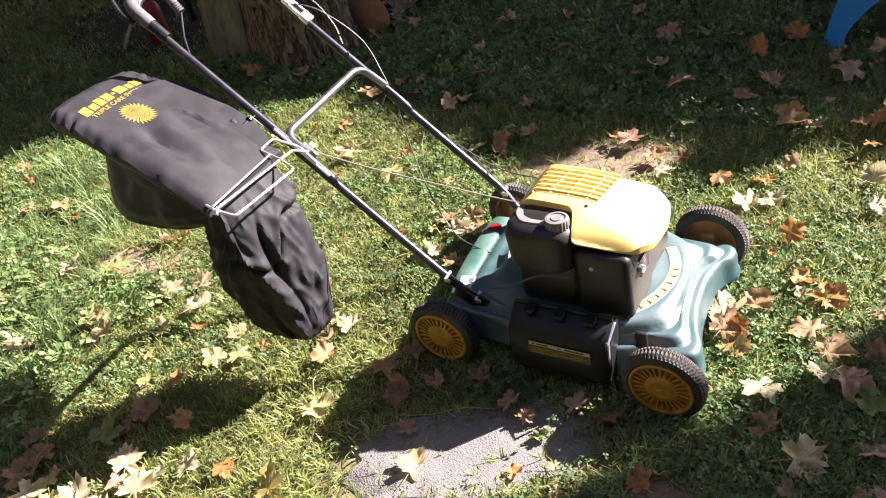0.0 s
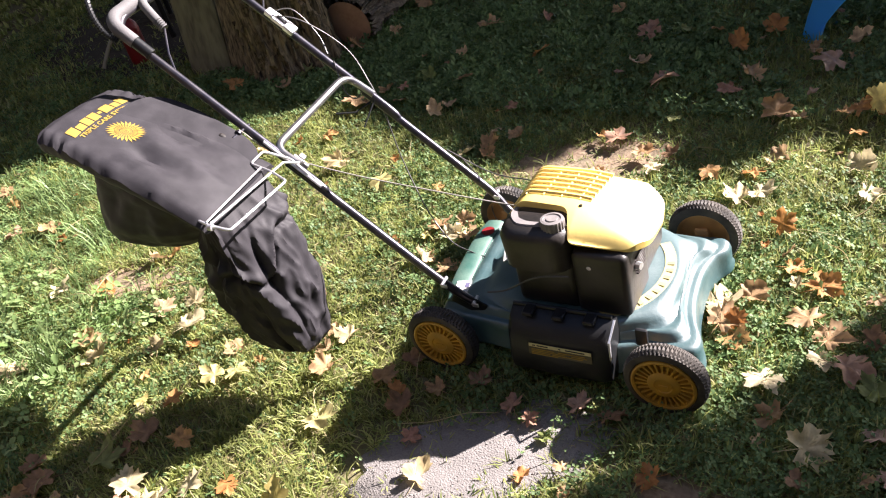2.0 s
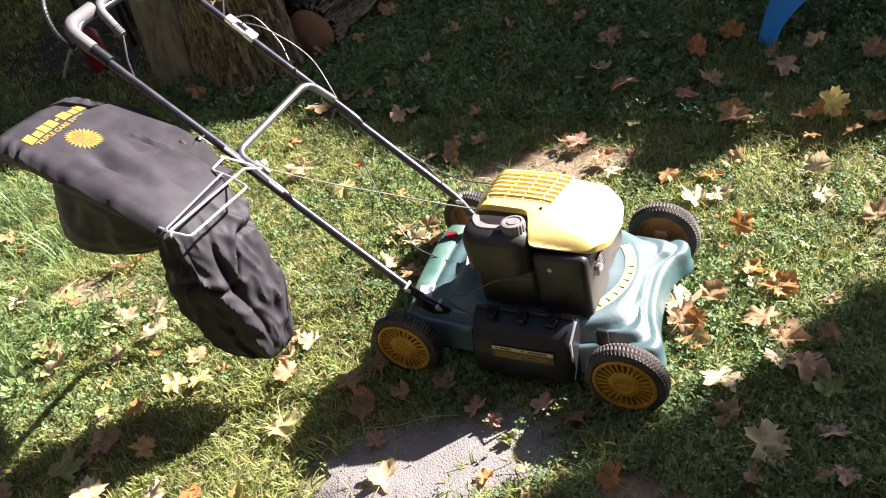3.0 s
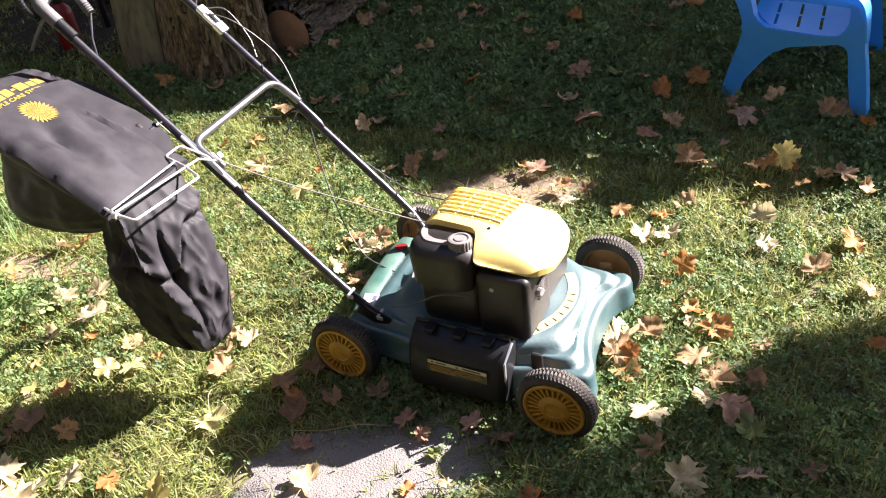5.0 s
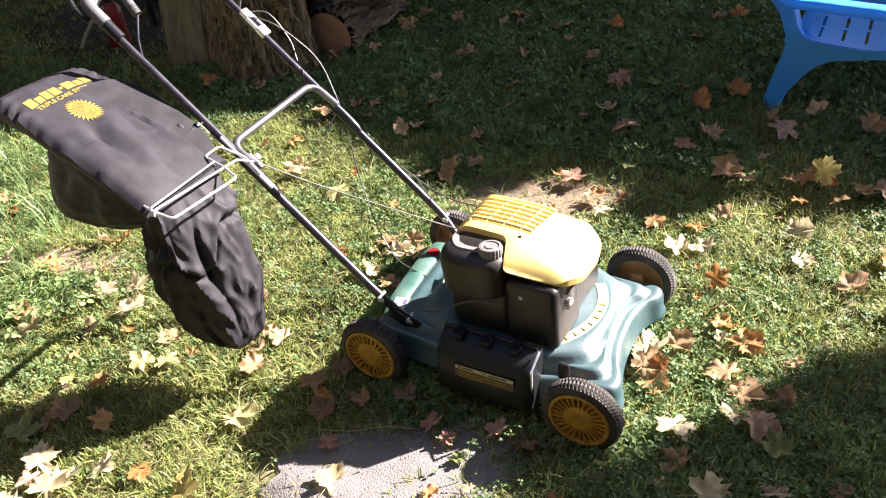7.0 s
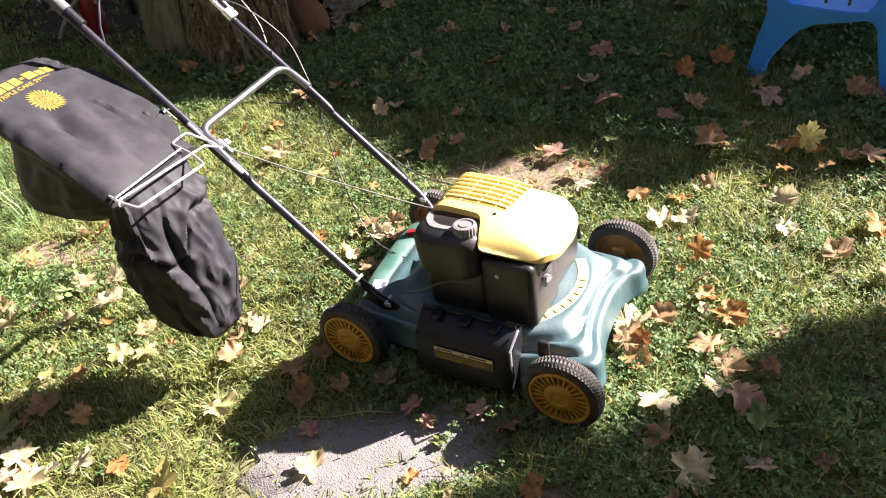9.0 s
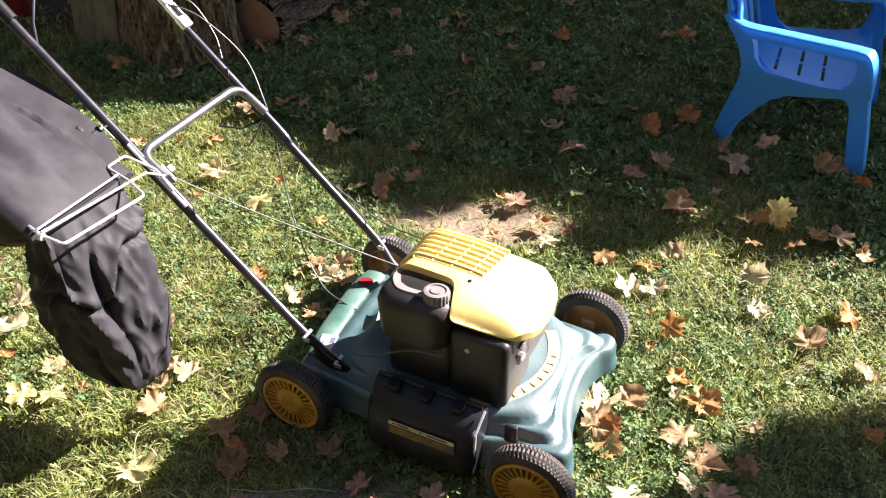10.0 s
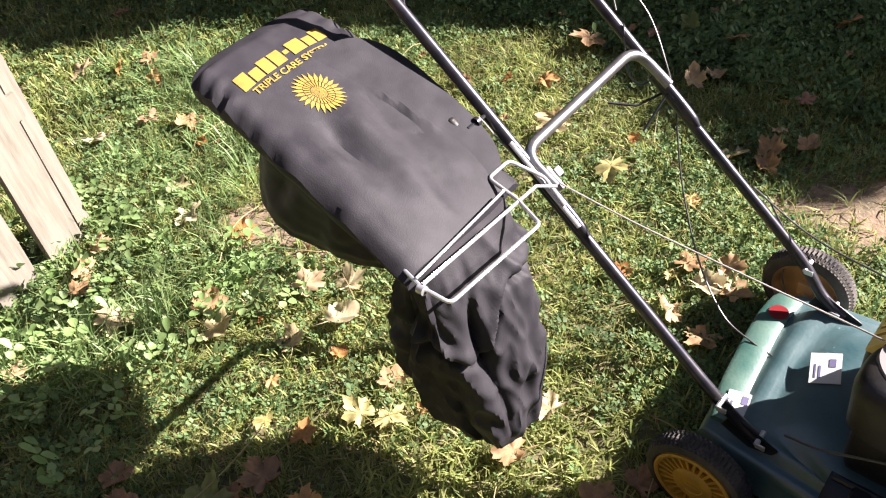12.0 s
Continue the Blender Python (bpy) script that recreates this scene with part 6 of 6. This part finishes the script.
SUNLIT_LEAVES = {  # x, y, width, heading in degrees, tilt where a leaf stands up
    "cream": [(0.648, 0.36, 0.135, 99), (0.28, 0.98, 0.083, 32), (0.58, 0.86, 0.114, 147), (0.64, 0.90, 0.099, -16), (0.89, 1.07, 0.119, 50), (0.93, 0.94, 0.087, -64), (0.81, 0.49, 0.045, 135), (0.91, 0.23, 0.087, -140), (0.79, 0.14, 0.111, -54), (0.91, -0.04, 0.143, 32), (0.10, -0.36, 0.105, 96)],
    "yellow": [(0.91, 1.38, 0.130, -15, 66), (0.25, 0.91, 0.037, 25), (-0.19, -0.54, 0.116, 120)],
    "tan": [(-0.24, 0.60, 0.085, 20, 15), (-0.30, 0.60, 0.07, 140), (-0.19, 0.53, 0.09, 75), (0.10, 0.94, 0.075, 30), (0.22, 1.08, 0.103, -10), (0.66, 1.12, 0.122, 178), (0.12, 0.95, 0.055, -129), (0.77, 0.62, 0.058, -110), (0.71, 0.42, 0.105, 57), (0.66, 0.30, 0.110, 70, 12), (0.86, 0.36, 0.109, 152), (0.91, 0.30, 0.113, 65), (0.84, 0.04, 0.096, -135), (1.00, 0.48, 0.058, -71), (0.81, -0.04, 0.047, -44), (-0.14, -0.10, 0.098, 97), (0.03, -0.10, 0.078, 169), (0.43, -0.24, 0.040, -169), (0.46, -0.30, 0.045, -129), (1.08, 0.84, 0.115, 62), (1.23, 0.79, 0.083, -158), (-0.18, 0.38, 0.096, -100)],
    "orange": [(0.05, 1.17, 0.072, 115), (0.69, 0.31, 0.075, 20, 30), (0.46, 0.99, 0.086, -42), (0.60, 1.01, 0.078, -133), (0.86, 1.24, 0.069, -2), (0.73, 0.71, 0.090, 30, 62), (0.79, 0.55, 0.097, 15), (0.87, 0.49, 0.107, 45), (0.70, 0.27, 0.107, -76), (0.63, -0.21, 0.082, -170), (-0.09, -0.13, 0.066, 38), (0.34, -0.28, 0.061, 48), (1.16, 1.02, 0.113, -105), (1.25, 0.56, 0.067, 32)],
    "green": [(1.03, 0.15, 0.092, 123), (0.36, -0.16, 0.057, -148)],
    "pink": [(0.11, 1.15, 0.107, 101), (0.96, 0.21, 0.113, -6), (1.05, 0.02, 0.080, 81), (1.08, -0.07, 0.072, -87), (0.03, -0.26, 0.062, 95), (0.25, -0.10, 0.074, 125), (0.30, -0.13, 0.049, 50), (0.41, -0.06, 0.076, 98)],
    "brown": [(0.31, 1.08, 0.081, 41), (1.00, 0.33, 0.078, 5), (0.91, -0.14, 0.065, 111), (-0.10, -0.02, 0.081, 90), (-0.04, -0.18, 0.100, 147), (0.13, -0.05, 0.087, 93), (0.49, -0.08, 0.096, 33), (1.17, 0.09, 0.066, -25)],
}
BAG_SIDE_LEAVES = {  # x, y, width, heading in degrees, tilt where a leaf stands up
    "cream": [(-1.60, -0.03, 0.122, 50), (-0.99, 0.05, 0.102, 131), (-0.93, -0.06, 0.123, 67), (-0.96, -0.17, 0.098, 141), (-1.16, -0.26, 0.115, 43), (-1.41, -0.41, 0.130, 102), (-0.34, 0.03, 0.091, -176), (-0.64, -0.62, 0.109, 122), (-0.45, -0.57, 0.111, 143), (-0.54, -0.67, 0.133, 96), (-0.84, -0.80, 0.150, 12), (-0.68, -0.76, 0.115, 110), (-0.59, -0.77, 0.118, 60), (-0.52, -0.625, 0.085, 100), (-1.75, 0.03, 0.094, 98), (-2.21, 0.06, 0.107, -120), (-0.44, 1.02, 0.090, -52), (-0.26, 0.52, 0.096, 40), (-0.21, 0.56, 0.084, 170), (-0.95, 0.90, 0.134, -110)],
    "yellow": [(-0.67, -0.22, 0.086, -178), (-0.61, -0.19, 0.089, -51), (-0.84, -0.36, 0.062, -70), (-0.25, -0.29, 0.120, 46), (-0.80, -0.75, 0.085, 152), (-0.74, -0.80, 0.105, 30), (-0.69, 0.80, 0.108, -63), (-0.34, 0.51, 0.051, 51)],
    "tan": [(-0.29, 1.15, 0.088, 87), (-0.38, 1.18, 0.057, 153), (-1.08, -0.02, 0.112, 87), (-1.24, -0.21, 0.118, -170), (-0.68, -0.12, 0.084, 105), (-0.40, 0.04, 0.063, -174), (-0.38, -0.04, 0.079, 168), (-0.34, -0.10, 0.099, -133), (-0.53, 0.15, 0.062, 90), (-0.92, -0.77, 0.140, 65), (-0.82, -0.72, 0.051, 26), (-2.69, 0.27, 0.150, -175), (-2.52, 0.45, 0.095, 100), (-2.00, 0.28, 0.138, -166), (-1.72, -0.26, 0.079, 65), (-1.60, -0.40, 0.086, 102), (-1.66, -0.33, 0.099, -100), (-1.46, -0.65, 0.081, 150), (-0.36, 1.07, 0.122, 82), (-1.37, 0.94, 0.083, -18), (-0.32, 0.56, 0.095, 68), (-0.29, 0.41, 0.105, -74), (-0.34, 1.01, 0.098, 103), (-1.33, 0.22, 0.096, -55)],
    "orange": [(-1.40, 0.02, 0.098, 132), (-0.84, -0.13, 0.056, 110), (-0.56, -0.13, 0.041, 171), (-0.91, -0.28, 0.048, 1), (-0.73, -0.34, 0.082, 127), (-1.27, 0.26, 0.089, 20), (-0.61, -0.45, 0.078, 62), (-0.36, -0.53, 0.072, -43), (-2.55, 0.34, 0.100, 70), (-2.37, 0.37, 0.096, 52), (-1.87, 0.23, 0.058, 176), (-0.44, 0.79, 0.054, -49), (-0.71, 0.95, 0.047, -75), (-1.12, 1.07, 0.093, 25), (-1.23, 1.02, 0.066, 136), (-0.45, 0.47, 0.064, -48), (-0.92, 0.75, 0.040, -53)],
    "green": [(-0.78, -0.58, 0.122, 111)],
    "pink": [(-0.61, -0.67, 0.080, -27), (-3.02, 0.61, 0.108, 47), (-2.16, 0.21, 0.107, -176)],
    "brown": [(-1.18, 0.06, 0.071, 48), (-0.72, -0.46, 0.110, 175), (-0.98, -0.66, 0.089, 143), (-0.90, -0.69, 0.121, -130), (-0.74, -0.52, 0.067, -153)],
}
LEAF_LOOK = {
    "cream": ("pale cream-yellow fallen maple leaf, dry and curled", ((0.62, 0.52, 0.30), (0.68, 0.59, 0.38), (0.56, 0.44, 0.23))),
    "yellow": ("yellow fallen maple leaf lying in the grass", ((0.60, 0.50, 0.17), (0.62, 0.55, 0.24), (0.55, 0.44, 0.14))),
    "tan": ("tan-brown fallen maple leaf, dry and curled", ((0.50, 0.33, 0.18), (0.42, 0.26, 0.13), (0.58, 0.42, 0.25))),
    "orange": ("orange fallen maple leaf, curled", ((0.52, 0.26, 0.09), (0.45, 0.19, 0.06), (0.58, 0.36, 0.15))),
    "green": ("greenish fallen maple leaf lying flat", ((0.20, 0.24, 0.07), (0.30, 0.32, 0.12), (0.17, 0.21, 0.06))),
    "pink": ("reddish-brown fallen maple leaf", ((0.45, 0.27, 0.18), (0.42, 0.21, 0.14), (0.51, 0.35, 0.25))),
    "brown": ("dark brown fallen maple leaf, dry and curled", ((0.28, 0.16, 0.085), (0.35, 0.21, 0.12), (0.22, 0.125, 0.07))),
}


def build_stalks():
    """Long dry stalks that lie across the lawn."""
    rng = random.Random(31)
    bm = bmesh.new()
    for k in range(46):
        x, y, a, ln = rng.uniform(-2.0, 1.3), rng.uniform(-0.8, 1.3), rng.uniform(0, 6.28), rng.uniform(0.08, 0.26)
        b = rng.uniform(-0.5, 0.5)
        pts = [(x + ln * u * math.cos(a + b * u), y + ln * u * math.sin(a + b * u), 0.018 + 0.03 * math.sin(math.pi * u) * rng.uniform(0.2, 1)) for u in (0, 0.35, 0.7, 1.0)]
        sweep(bm, smooth_curve(pts, 4), rng.uniform(0.0009, 0.0016), 5)
    solo("dry_stalks", bm, M_STRAW, "long dry stalks lying on the lawn", "stalks", kind="stuff")


def build_leaves():
    rng = random.Random(77)
    kinds = {}
    for kind, (label, cols) in LEAF_LOOK.items():
        mat = leafy("leaf_" + kind, cols, 0.3, 0.6, source="object")
        kinds[kind] = [maple_mesh("fallen_leaf", hash_free, mat) for hash_free in range(len(kind) * 10, len(kind) * 10 + 6)]
    def drop(kind, x, y, width, heading, tilt=0):
        label = LEAF_LOOK[kind][0]
        ob = new("fallen_leaf", rng.choice(kinds[kind]))
        s = min(width, 0.132) / 0.112
        z = float(ground_height(x, y)) + (0.028 if y < 1.2 else 0.046) + rng.uniform(0, 0.006)
        if in_patch(x, y)[0] < 0.8:
            z -= 0.012
        z += 0.4 * width * math.sin(radians(tilt))
        lean = 0.4 if kind in ("orange", "tan") and rng.random() < 0.3 else 0.22
        ob.matrix_world = Matrix.Translation((x, y, z)) @ Euler((rng.gauss(0, lean) + radians(tilt), rng.gauss(0, lean), radians(heading))).to_matrix().to_4x4() @ Matrix.Diagonal((s, s, s, 1))
        tagged(ob, label, "leaf", group="fallen leaves")
    for zone in (SHADED_LEAVES, SUNLIT_LEAVES, BAG_SIDE_LEAVES):
        for kind, rows in zone.items():
            for row in rows:
                drop(kind, *row)
    # further leaves out on the shaded lawn, and small dry fragments
    for k in range(40):
        x, y = rng.uniform(-5.5, 1.6), rng.uniform(3.0, 5.5)
        drop(rng.choice(("tan", "tan", "pink", "orange", "green", "brown")), x, y, rng.uniform(0.07, 0.11), rng.uniform(0, 360))
    for k in range(70):
        x, y = rng.uniform(-2.2, 1.5), rng.uniform(-0.9, 2.6)
        if in_patch(x, y)[0] > 1.2 and not (-0.1 < x < 0.72 and -0.02 < y < 0.62):
            drop(rng.choice(("tan", "brown", "orange", "pink", "tan")), x, y, rng.uniform(0.022, 0.045), rng.uniform(0, 360))


build_bag()
build_chair()
build_background()
build_panel()
build_trees()
build_stalks()
build_leaves()
